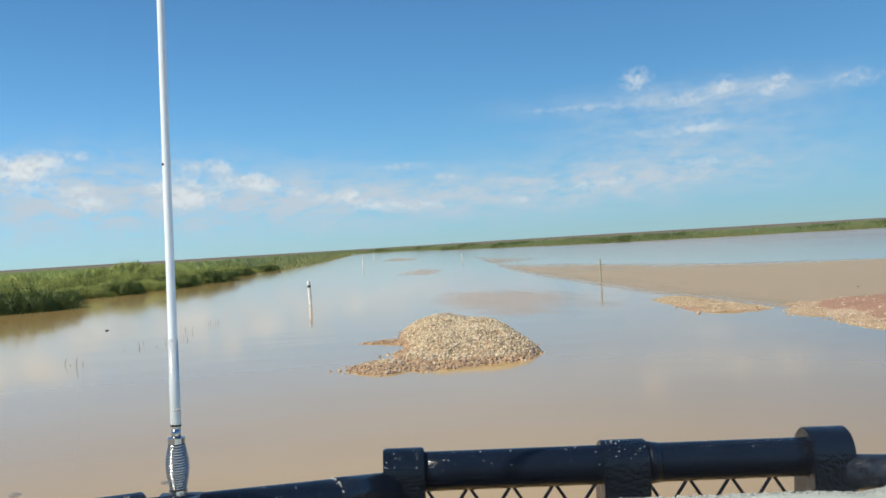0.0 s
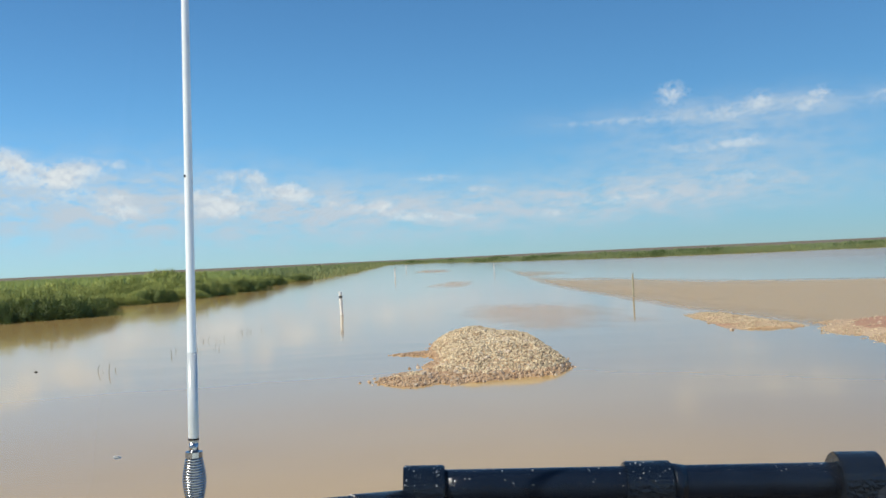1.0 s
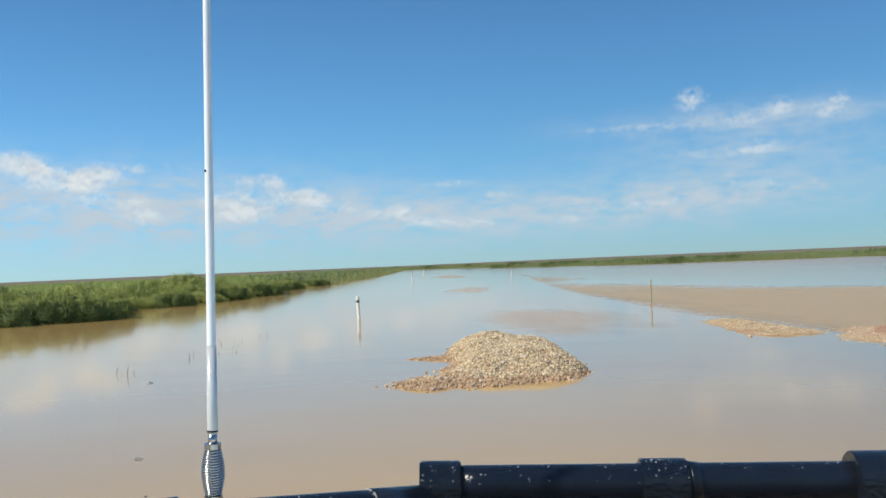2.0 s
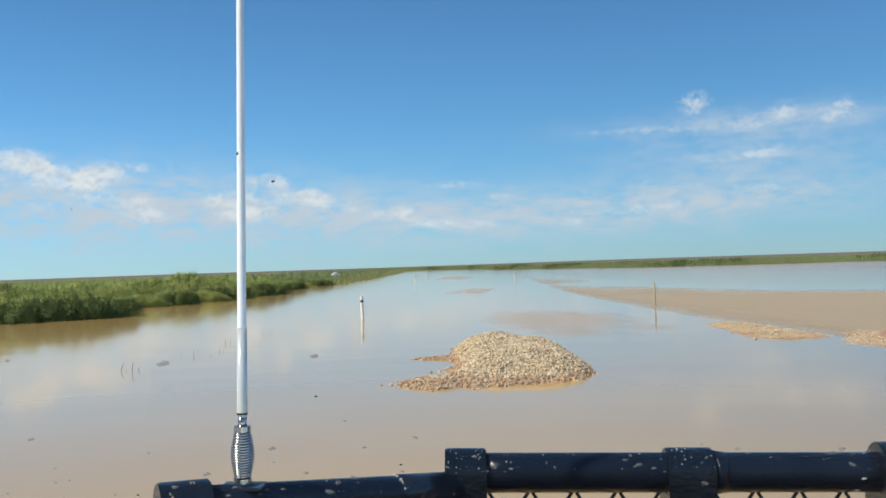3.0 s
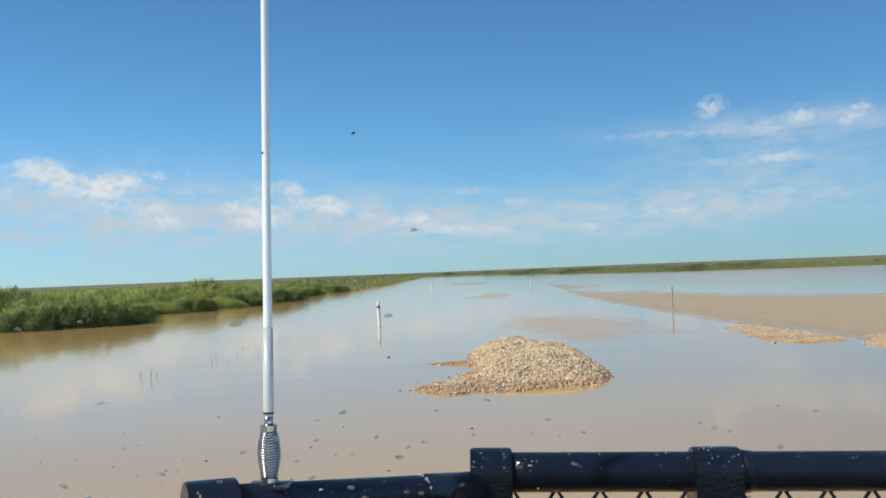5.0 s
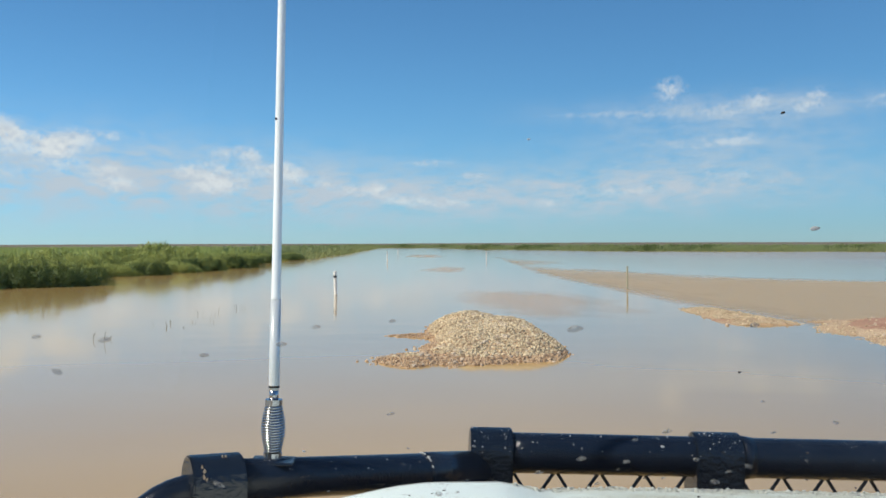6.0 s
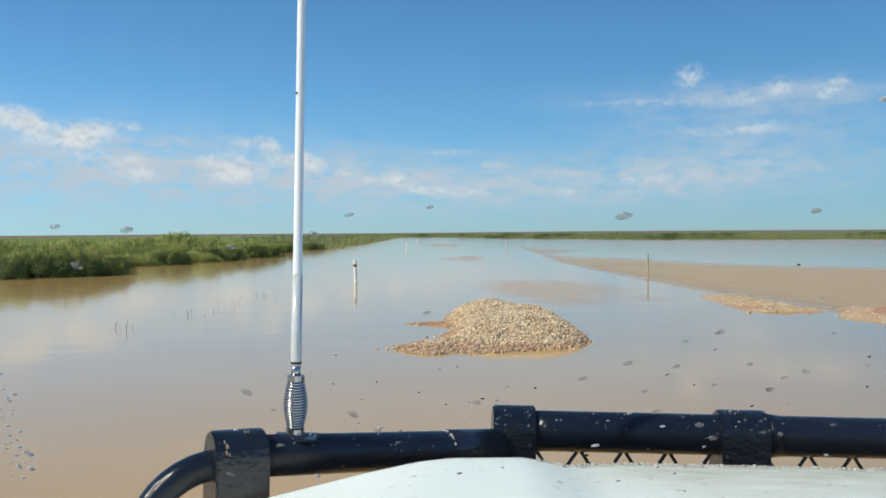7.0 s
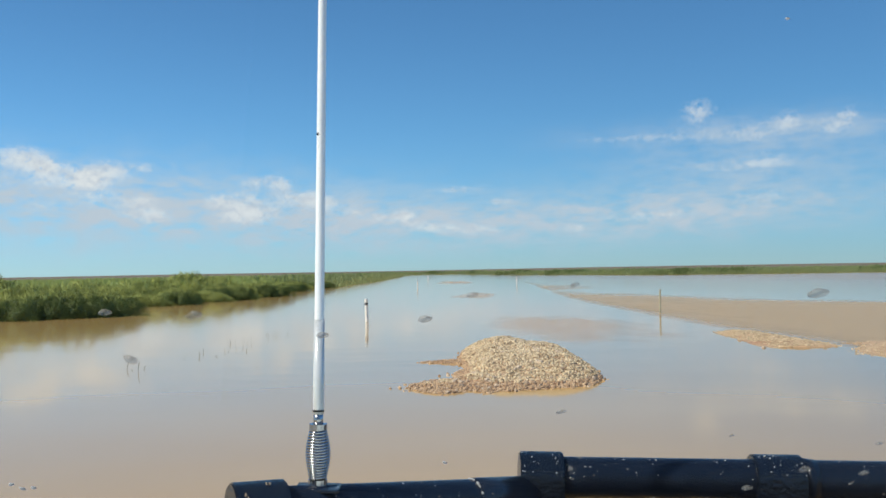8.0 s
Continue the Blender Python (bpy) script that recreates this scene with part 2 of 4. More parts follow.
def drop_material():
    """Water drops on the glass: half clear, half milky grey in place of refracted light."""
    mat = bpy.data.materials.new("water_drop")
    mat.use_nodes = True
    tree = mat.node_tree
    bsdf = tree.nodes["Principled BSDF"]
    bsdf.inputs["Base Color"].default_value = (0.50, 0.48, 0.44, 1)
    bsdf.inputs["Roughness"].default_value = 0.25
    clear, milky, film = (tree.nodes.new("ShaderNode" + k) for k in ("BsdfTransparent", "BsdfTranslucent", "MixShader"))
    milky.inputs[0].default_value = (0.46, 0.44, 0.40, 1)
    film.inputs[0].default_value = 0.5
    tree.links.new(bsdf.outputs[0], film.inputs[1])
    tree.links.new(milky.outputs[0], film.inputs[2])
    mixer = tree.nodes.new("ShaderNodeMixShader")
    noise_tex = tree.nodes.new("ShaderNodeTexNoise")
    noise_tex.inputs["Scale"].default_value = 900.0
    val, maths = node_kit(tree)
    tree.links.new(tree.nodes.new("ShaderNodeTexCoord").outputs["Object"], noise_tex.inputs["Vector"])
    val(maths("ADD", maths("MULTIPLY", noise_tex.outputs["Fac"], 0.75), -0.06, clamp=True), mixer.inputs[0])
    tree.links.new(clear.outputs[0], mixer.inputs[1])
    tree.links.new(film.outputs[0], mixer.inputs[2])
    tree.links.new(mixer.outputs[0], tree.nodes["Material Output"].inputs[0])
    return mat


def sand_material(name="wet_sand", slope=48.0, patchy=0.5, cover=0.62, a=(0.60, 0.41, 0.19), b=(0.66, 0.45, 0.22)):
    """Wet sand that thins out to nothing where it dips under the water's skin."""
    mat = material(name, a, b, rough=0.4, scale=0.10, fine=1.5, bump=0.06, bump_scale=9.0, spec=0.10)
    tree = mat.node_tree
    val, maths = node_kit(tree)
    sep = tree.nodes.new("ShaderNodeSeparateXYZ")
    place = tree.nodes.new("ShaderNodeNewGeometry").outputs["Position"]
    tree.links.new(place, sep.inputs[0])
    mapping = tree.nodes.new("ShaderNodeMapping")
    mapping.inputs["Scale"].default_value = (1.6, 0.5, 1)
    tree.links.new(place, mapping.inputs[0])
    n = tree.nodes.new("ShaderNodeTexNoise")
    n.inputs["Scale"].default_value, n.inputs["Detail"].default_value = 0.8, 6.0
    tree.links.new(mapping.outputs[0], n.inputs["Vector"])
    depth = maths("MULTIPLY", maths("SUBTRACT", sep.outputs[2], 0.002), slope)
    fac = maths("ADD", depth, maths("MULTIPLY", maths("SUBTRACT", n.outputs["Fac"], 0.5), patchy), clamp=True)
    clear = tree.nodes.new("ShaderNodeBsdfTransparent")
    mixer = tree.nodes.new("ShaderNodeMixShader")
    tree.links.new(maths("MULTIPLY", fac, cover), mixer.inputs[0])
    tree.links.new(clear.outputs[0], mixer.inputs[1])
    tree.links.new(tree.nodes["Principled BSDF"].outputs[0], mixer.inputs[2])
    tree.links.new(mixer.outputs[0], tree.nodes["Material Output"].inputs[0])
    return mat


def leaf_material(name, a, b, thin_share=0.42):
    mat = material(name, a, b, rough=0.55, scale=0.8, fine=9.0, random_by="island", spec=0.3)
    tree = mat.node_tree
    bsdf = tree.nodes["Principled BSDF"]
    thin = tree.nodes.new("ShaderNodeBsdfTranslucent")
    tree.links.new(bsdf.inputs["Base Color"].links[0].from_socket, thin.inputs[0])
    mixer = tree.nodes.new("ShaderNodeMixShader")
    mixer.inputs[0].default_value = thin_share
    tree.links.new(bsdf.outputs[0], mixer.inputs[1])
    tree.links.new(thin.outputs[0], mixer.inputs[2])
    tree.links.new(mixer.outputs[0], tree.nodes["Material Output"].inputs[0])
    return mat


def dusty(mat):
    """Tan road dust blown over the front of the bonnet."""
    tree = mat.node_tree
    val, maths = node_kit(tree)
    bsdf = tree.nodes["Principled BSDF"]
    coord = tree.nodes.new("ShaderNodeTexCoord").outputs["Object"]
    sep = tree.nodes.new("ShaderNodeSeparateXYZ")
    tree.links.new(coord, sep.inputs[0])
    n = tree.nodes.new("ShaderNodeTexNoise")
    n.inputs["Scale"].default_value, n.inputs["Detail"].default_value = 14.0, 8.0
    n.inputs["Roughness"].default_value = 0.75
    tree.links.new(coord, n.inputs["Vector"])
    ahead = maths("DIVIDE", maths("SUBTRACT", sep.outputs[1], 0.88), 0.5, clamp=True)
    across = maths("DIVIDE", maths("SUBTRACT", sep.outputs[0], 0.10), 0.20, clamp=True)
    speckle = maths("ADD", maths("MULTIPLY", maths("SUBTRACT", n.outputs["Fac"], 0.5), 2.4), 0.75, clamp=True)
    fac = maths("MULTIPLY", maths("MULTIPLY", maths("MULTIPLY", ahead, across), speckle), 0.95)
    old = bsdf.inputs["Base Color"].links[0].from_socket
    tree.links.new(mix_colour(tree, fac, old, (0.56, 0.53, 0.385)), bsdf.inputs["Base Color"])


WATER = water_material()
GROUND = ground_material()
GLASS = glass_material()
# In reed_mesh the paler leaf paints lit tops, the darker one shade.
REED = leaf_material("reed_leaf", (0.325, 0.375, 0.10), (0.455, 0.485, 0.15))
REED_SHADED = leaf_material("reed_leaf_shaded", (0.21, 0.255, 0.065), (0.32, 0.355, 0.105))
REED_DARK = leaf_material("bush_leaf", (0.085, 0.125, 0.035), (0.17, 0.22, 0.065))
SCRUB = leaf_material("far_scrub", (0.25, 0.30, 0.115), (0.35, 0.375, 0.165))
STRAW = leaf_material("drowned_stalk", (0.10, 0.09, 0.04), (0.19, 0.17, 0.08))
SAND = sand_material()
DROWNED_SAND = sand_material("drowned_sand", 75.0, 0.5, 0.42, (0.68, 0.41, 0.18), (0.74, 0.46, 0.22))
GRAVEL_BED = material("gravel_bed", (0.40, 0.25, 0.14), (0.56, 0.40, 0.25), rough=0.9, scale=1.2, fine=30.0, bump=0.8, bump_scale=28.0,
                      stain=(0.36, 0.17, 0.09), stain_scale=0.9, stain_amount=0.42)
PEBBLE = material("pale_gravel", (0.20, 0.13, 0.065), (0.86, 0.69, 0.44), rough=0.85, scale=3.0, fine=40.0, random_by="island")
WET_PEBBLE = material("wet_gravel", (0.20, 0.11, 0.055), (0.66, 0.46, 0.27), rough=0.5, scale=3.0, fine=40.0, random_by="island")
STONE = material("loose_stone", (0.24, 0.15, 0.09), (0.72, 0.58, 0.42), rough=0.85, scale=6.0, fine=60.0, random_by="object")
RED_DIRT = material("red_dirt", (0.33, 0.165, 0.10), (0.44, 0.25, 0.155), rough=0.95, scale=1.5, fine=20.0, bump=0.7, bump_scale=16.0,
                    stain=(0.20, 0.10, 0.06), stain_scale=0.7, stain_amount=0.4)
POST_WHITE = material("post_paint", (0.70, 0.70, 0.66), (0.82, 0.82, 0.79), rough=0.5, scale=4.0, fine=50.0, stain=(0.35, 0.25, 0.17), stain_scale=6.0, stain_amount=0.3)
POST_WOOD = material("weathered_post", (0.30, 0.27, 0.17), (0.46, 0.42, 0.28), rough=0.8, scale=5.0, fine=60.0)
POST_BLACK = material("post_reflector", (0.03, 0.03, 0.035), rough=0.3)
BLACK = material("black_powdercoat", (0.004, 0.0075, 0.016), (0.008, 0.014, 0.026), spec=0.35, rough=0.16, scale=18.0, fine=300.0, bump=0.16, bump_scale=230.0, rough_var=0.18,
                 stain=(0.07, 0.07, 0.07), stain_scale=60.0, stain_amount=0.26)
STRAP = material("wrinkle_powdercoat", (0.003, 0.0055, 0.011), (0.007, 0.011, 0.018), spec=0.6, rough=0.14, scale=18.0, fine=300.0, bump=0.28, bump_scale=125.0,
                 stain=(0.10, 0.10, 0.09), stain_scale=70.0, stain_amount=0.26)
MESH_BLACK = material("mesh_enamel", (0.02, 0.02, 0.022), (0.035, 0.033, 0.03), rough=0.5, scale=30.0, fine=200.0)
WORN = material("worn_black_paint", (0.005, 0.008, 0.014), (0.025, 0.032, 0.045), spec=0.5, rough=0.25, scale=60.0, fine=300.0)
CHIP = material("chipped_metal", (0.42, 0.40, 0.36), (0.60, 0.58, 0.54), rough=0.5, scale=60.0, fine=300.0)
RUST = material("rusty_chip", (0.24, 0.15, 0.08), (0.45, 0.33, 0.22), rough=0.8, scale=60.0, fine=300.0)
CHROME = material("spring_steel", (0.36, 0.37, 0.38), (0.50, 0.50, 0.51), rough=0.22, scale=20.0, fine=120.0, metal=1.0, rough_var=0.15)
FERRULE = material("clear_ferrule", (0.52, 0.55, 0.55), (0.64, 0.66, 0.66), rough=0.2, scale=20.0, fine=120.0, metal=0.1)
WHIP = material("white_whip", (0.74, 0.78, 0.80), (0.82, 0.85, 0.86), rough=0.3, scale=10.0, fine=120.0)
PAINT = material("white_car_paint", (0.84, 0.90, 0.80), (0.89, 0.94, 0.85), rough=0.5, spec=0.2, scale=2.5, fine=40.0,
                 stain=(0.62, 0.61, 0.50), stain_scale=16.0, stain_amount=0.14)
dusty(PAINT)
LIP = material("chalky_paint_edge", (0.44, 0.44, 0.36), (0.80, 0.80, 0.70), rough=0.85, scale=60.0, fine=220.0, bump=0.9, bump_scale=180.0)
RUBBER = material("black_rubber", (0.006, 0.006, 0.007), (0.012, 0.012, 0.012), spec=0.3, rough=0.5, scale=10.0, fine=120.0)
CABIN = material("grey_cabin_trim", (0.06, 0.06, 0.06), (0.09, 0.09, 0.09), rough=0.8, scale=6.0, fine=120.0)
RED_LABEL = leaf_material("red_label", (0.56, 0.055, 0.013), (0.60, 0.060, 0.014), 0.85)
DARK_LABEL = leaf_material("dark_red_print", (0.42, 0.014, 0.004), (0.46, 0.017, 0.005), 0.6)
INK = material("black_ink", (0.035, 0.005, 0.004), rough=0.9, spec=0.0)
ORANGE_INK = material("orange_ink", (0.80, 0.17, 0.05), rough=0.5)
DROP = drop_material()
# Near-white colour stands in for the light these drops catch.
BRIGHT_DROP = leaf_material("bright_drop", (0.86, 0.85, 0.82), (0.93, 0.92, 0.90), 0.85)
MUD = material("dried_mud", (0.24, 0.20, 0.16), (0.55, 0.49, 0.40), rough=0.9, scale=100.0, fine=600.0, random_by="island")
SPECK = material("mud_speck", (0.05, 0.045, 0.04), (0.12, 0.10, 0.085), rough=0.7, scale=200.0, fine=900.0)

# ================= mesh helpers =================


def link(name, bm, mat, parent=None, label="", smooth=False):
    """Link a bmesh as one mesh object."""
    me = bpy.data.meshes.new(name)
    bm.normal_update()
    bm.to_mesh(me)
    bm.free()
    me.materials.append(mat)
    if smooth:
        for p in me.polygons:
            p.use_smooth = True
    ob = new(name, me)
    if parent:
        ob.parent = parent
    return tagged(ob, label)


def part(name, bm, mat, parent, label="", smooth=False):
    return link(name, bm, mat, parent, label, smooth)


def sweep(bm, points, radii, sides=16, caps=True):
    """A round bar through points."""
    pts = [Vector(p) for p in points]
    rings, up = [], None
    for i, p in enumerate(pts):
        d = (pts[min(i + 1, len(pts) - 1)] - pts[max(i - 1, 0)]).normalized()
        if up is None:
            up = d.orthogonal().normalized()
        up = (up - d * up.dot(d)).normalized()
        side = d.cross(up)
        r = radii[i] if isinstance(radii, (list, tuple)) else radii
        rings.append([bm.verts.new(p + r * (up * math.cos(a) + side * math.sin(a))) for a in (2 * math.pi * k / sides for k in range(sides))])
    for a, b in zip(rings, rings[1:]):
        for k in range(sides):
            bm.faces.new((a[k], a[(k + 1) % sides], b[(k + 1) % sides], b[k]))
    if caps:
        bm.faces.new(rings[0][::-1])
        bm.faces.new(rings[-1])
    return bm


def box(bm, lo, hi, bevel=0.0, segments=2):
    made = bmesh.ops.create_cube(bm, size=1.0)["verts"]
    lo, hi = Vector(lo), Vector(hi)
    for v in made:
        v.co = (lo + hi) / 2 + Vector((v.co.x * (hi.x - lo.x), v.co.y * (hi.y - lo.y), v.co.z * (hi.z - lo.z)))
    if bevel:
        edges = list({e for v in made for e in v.link_edges})
        bmesh.ops.bevel(bm, geom=edges, offset=bevel, segments=segments, affect="EDGES", profile=0.5)
    return bm


def extrude_profile(bm, outline, x0, x1):
    """A closed (y, z) outline drawn out from x0 to x1."""
    a = [bm.verts.new((x0, y, z)) for y, z in outline]
    b = [bm.verts.new((x1, y, z)) for y, z in outline]
    n = len(outline)
    for i in range(n):
        bm.faces.new((a[i], a[(i + 1) % n], b[(i + 1) % n], b[i]))
    bm.faces.new(a[::-1])
    bm.faces.new(b)
    bmesh.ops.recalc_face_normals(bm, faces=bm.faces)
    return bm


def mesh_object(name, verts, faces, mat, parent=None, smooth=False):
    me = bpy.data.meshes.new(name)
    me.from_pydata(verts, [], faces)
    me.materials.append(mat)
    if smooth:
        me.polygons.foreach_set("use_smooth", [True] * len(me.polygons))
    me.update()
    ob = new(name, me)
    if parent:
        ob.parent = parent
    return ob


def blades(base, height, width, lean, rng):
    """Leaf blades: base points (n, 3), heights, widths and leans (n, 2); two faces each, tips bent over."""
    n = len(base)
    ang = rng.uniform(0, 2 * math.pi, n)
    side = np.stack([np.cos(ang), np.sin(ang), np.zeros(n)], 1) * width[:, None] / 2
    up = np.zeros((n, 3))
    up[:, 2] = height
    bend = np.concatenate([lean, np.zeros((n, 1))], 1)
    mid = base + up * 0.58 + bend * 0.35
    tip = base + up * (1 - 0.18 * np.hypot(lean[:, 0], lean[:, 1]) / height)[:, None] + bend
    verts = np.stack([base - side * 0.6, base + side * 0.6, mid + side, mid - side, tip], 1).reshape(-1, 3)
    i = np.arange(n) * 5
    faces = [f for k in i.tolist() for f in ((k, k + 1, k + 2, k + 3), (k + 3, k + 2, k + 4))]
    return verts.tolist(), faces


# ================= ground and water =================
LEFT_EDGE = ((-400, -30), (-60, -26), (0, -24), (20, -20.5), (35, -17.5), (41.5, -12.3), (48, -13.4), (58, -11.6), (68, -10.0), (74, -12), (105, -11.6), (150, -10.5), (260, -11.5), (420, -14), (6000, -200))
RIGHT_EDGE = ((-500, 430), (4, 430), (9, 400), (20, 290), (40, 205), (70, 178), (110, 168), (200, 160), (400, 120), (900, -200))


def edge_at(table, v):
    return float(np.interp(v, [p[0] for p in table], [p[1] for p in table]))


def ease(a, b, v):
    k = min(max((v - a) / (b - a), 0.0), 1.0)
    return k * k * (3 - 2 * k)


def land_height(x, y):
    left = edge_at(LEFT_EDGE, y) + 1.2 * noise.noise(Vector((y * 0.13, 3.1, 0))) - x
    right = y - edge_at(RIGHT_EDGE, x) + 6 * noise.noise(Vector((x * 0.05, 7.7, 0))) if x > -500 else -100
    land = max(ease(0.5, 5.0, left), ease(-12, 12, right), ease(-350, -420, y))
    r = math.hypot(x, y)
    h = -0.55 + 0.85 * land + 0.25 * land * noise.noise(Vector((x * 0.05, y * 0.05, 0)))
    return h + land * ease(700, 2600, r) * (2.5 + 1.6 * noise.noise(Vector((x * 0.0012, y * 0.0012, 5))))


def build_ground():
    def steps(dense, reach):
        pos = [0.0]
        while pos[-1] < reach:
            pos.append(pos[-1] + max(dense, pos[-1] * 0.045))
        return pos
    px = steps(2.0, 4600)
    xs = [-12 - v for v in reversed(px[1:])] + [-12 + v for v in px]
    py = steps(2.5, 4600)
    ys = [50 - v for v in reversed(py[1:])] + [50 + v for v in py]
    verts = [(x, y, land_height(x, y)) for y in ys for x in xs]
    w = len(xs)
    faces = [(j * w + i, j * w + i + 1, (j + 1) * w + i + 1, (j + 1) * w + i) for j in range(len(ys) - 1) for i in range(w - 1)]
    ob = mesh_object("ground", verts, faces, GROUND, smooth=True)
    return tagged(ob, "flat green flood plain fading to bare red-brown country", "ground", kind="structure")


build_ground()
water = mesh_object("water", [(-2500, -2500, 0), (2500, -2500, 0), (2500, 2500, 0), (-2500, 2500, 0)], [(0, 1, 2, 3)], WATER)
tagged(water, "calm muddy brown flood water over the road", "water", kind="structure")


def shoal(name, centre, half, turn, peak, mat, label, rough=0.35, seed=0.0, res=90, category="sandbank", ragged=0.5):
    """A low bank with an uneven outline: a height field that dips under the water at its rim."""
    nx = res
    ny = max(12, int(res * 1.0))
    verts, faces = [], []
    c, s = math.cos(turn), math.sin(turn)
    for j in range(ny + 1):
        for i in range(nx + 1):
            u, v = 2 * i / nx - 1, 2 * j / ny - 1
            x, y = u * half[0] * 1.35, v * half[1] * 1.35
            X, Y = centre[0] + c * x - s * y, centre[1] + s * x + c * y
            d = math.hypot(u * 1.35, v * 1.35)
            n1 = noise.noise(Vector((u * 2.2 + seed, v * 2.2, seed))) + 0.5 * noise.noise(Vector((u * 6 + seed, v * 6, 1.0)))
            h = 1 - d * d + ragged * n1
            z = peak * (min(h, 1.0) if h > 0 else h * 1.5) + rough * peak * 0.25 * noise.noise(Vector((X * 1.7, Y * 1.7, seed)))
            verts.append((X, Y, max(z, -0.25)))
    w = nx + 1
    for j in range(ny):
        for i in range(nx):
            q = (j * w + i, j * w + i + 1, (j + 1) * w + i + 1, (j + 1) * w + i)
            if max(verts[k][2] for k in q) > 0.0:
                faces.append(q)
    ob = mesh_object(name, verts, faces, mat, smooth=True)
    return tagged(ob, label, category)


def drowned_flat(name, left, right, y0, y1, top, mat, label, seed):
    """A sand flat under a film of water between two shorelines, tables of (y, x); its rim dips under the water's skin."""
    verts, faces, y = [], [], y0
    cols = 110
    rows = 0
    while y < y1:
        a, b = edge_at(left, y) - 1.5, edge_at(right, y) + 3.0
        for i in range(cols + 1):
            x = a + (b - a) * (i / cols) ** 1.5
            wob = 0.8 * noise.noise(Vector((x * 0.10, y * 0.05, seed))) + 0.22 * noise.noise(Vector((x * 0.5, y * 0.22, seed + 4)))
            sd = min(x - edge_at(left, y) + 0.6 * wob, (edge_at(right, y) - x) * 0.16 + 1.0 * wob, (y - y0) * 0.35, (y1 - y) * 0.08)
            verts.append((x, y, 0.0035 + top * math.tanh(sd / 0.9)))
        rows += 1
        y += max(0.25, y * 0.012)
    w = cols + 1
    for j in range(rows - 1):
        for i in range(cols):
            q = (j * w + i, j * w + i + 1, (j + 1) * w + i + 1, (j + 1) * w + i)
            if max(verts[k][2] for k in q) > 0.0:
                faces.append(q)
    return tagged(mesh_object(name, verts, faces, mat, smooth=True), label, "sandbank")


# sand just awash along the right shoulder of the drowned road, and on the road
drowned_flat("sandbank", ((10, 11.5), (14, 9.0), (17, 7.9), (20, 7.3), (27, 6.6), (40, 6.4), (64, 6.7), (80, 7.6), (110, 9.2), (150, 10.0)),
             ((10, 50), (33, 48), (37, 34), (41, 20), (48, 14), (62, 12), (80, 11), (110, 10.2), (150, 10.1)),
             11.0, 125.0, 0.020, SAND, "long orange-tan sand flat barely awash beside the road", 2.0)
shoal("sandbank", (3.3, 28), (2.6, 8), 0.05, 0.010, DROWNED_SAND, "pinkish sand shoal on the drowned road", seed=12.0, ragged=0.3)
shoal("sandbank", (2.0, 64), (1.6, 9), -0.05, 0.011, DROWNED_SAND, "small pinkish sand shoal far along the road", seed=21.0)
shoal("sandbank", (1.5, 135), (3.0, 22), 0.0, 0.012, DROWNED_SAND, "thin sand shoal far along the flooded road", seed=27.0)

# ================= gravel on the drowned road =================


def pebble_shapes(count, seed):
    """Uneven low pebbles: lists of vertices and faces of one unit pebble each."""
    rng = np.random.default_rng(seed)
    shapes = []
    for _ in range(count):
        bm = bmesh.new()
        bmesh.ops.create_icosphere(bm, subdivisions=1, radius=1.0)
        k = rng.uniform(0.7, 1.25, 3)
        for v in bm.verts:
            v.co = Vector((v.co.x * k[0], v.co.y * k[1], v.co.z * k[2] * 0.75)) * float(rng.uniform(0.75, 1.15))
        bm.verts.ensure_lookup_table()
        shapes.append((np.array([v.co[:] for v in bm.verts]), [[v.index for v in f.verts] for f in bm.faces]))
        bm.free()
    return shapes


PEBBLES = pebble_shapes(8, 4)


def strewn(name, spots, parent, mat):
    """Many small pebbles at (x, y, z, radius), joined into one part."""
    rng = np.random.default_rng(len(spots))
    verts, faces, base = [], [], 0
    for x, y, z, r in spots:
        co, fs = PEBBLES[int(rng.integers(len(PEBBLES)))]
        a = rng.uniform(0, 6.283)
        c, s = math.cos(a), math.sin(a)
        turned = np.stack([co[:, 0] * c - co[:, 1] * s, co[:, 0] * s + co[:, 1] * c, co[:, 2]], 1) * r + (x, y, z + r * 0.3)
        verts += turned.tolist()
        faces += [[i + base for i in f] for f in fs]
        base += len(co)
    return tagged(mesh_object(name, verts, faces, mat, parent), kind="stuff")


def field(name, x0, x1, y0, y1, step, height, mat):
    nx, ny = int((x1 - x0) / step), int((y1 - y0) / step)
    verts = [(x0 + i * step, y0 + j * step, height(x0 + i * step, y0 + j * step)) for j in range(ny + 1) for i in range(nx + 1)]
    w = nx + 1
    quads = ((j * w + i, j * w + i + 1, (j + 1) * w + i + 1, (j + 1) * w + i) for j in range(ny) for i in range(nx))
    faces = [q for q in quads if max(verts[k][2] for k in q) > -0.05]
    return mesh_object(name, verts, faces, mat, smooth=True)


STONE_MESHES = []
for co_, fs_ in pebble_shapes(6, 11):
    me_ = bpy.data.meshes.new("stone")
    me_.from_pydata(co_.tolist(), [], fs_)
    me_.materials.append(STONE)
    STONE_MESHES.append(me_)


def scatter_stones(parent, spots, seed):
    rng = np.random.default_rng(seed)
    for x, y, z, r in spots:
        ob = new("stone", STONE_MESHES[int(rng.integers(6))])
        ob.parent = parent
        ob.location, ob.scale, ob.rotation_euler = (x, y, z + r * 0.25), (r, r, r), (0, 0, float(rng.uniform(0, 6.28)))


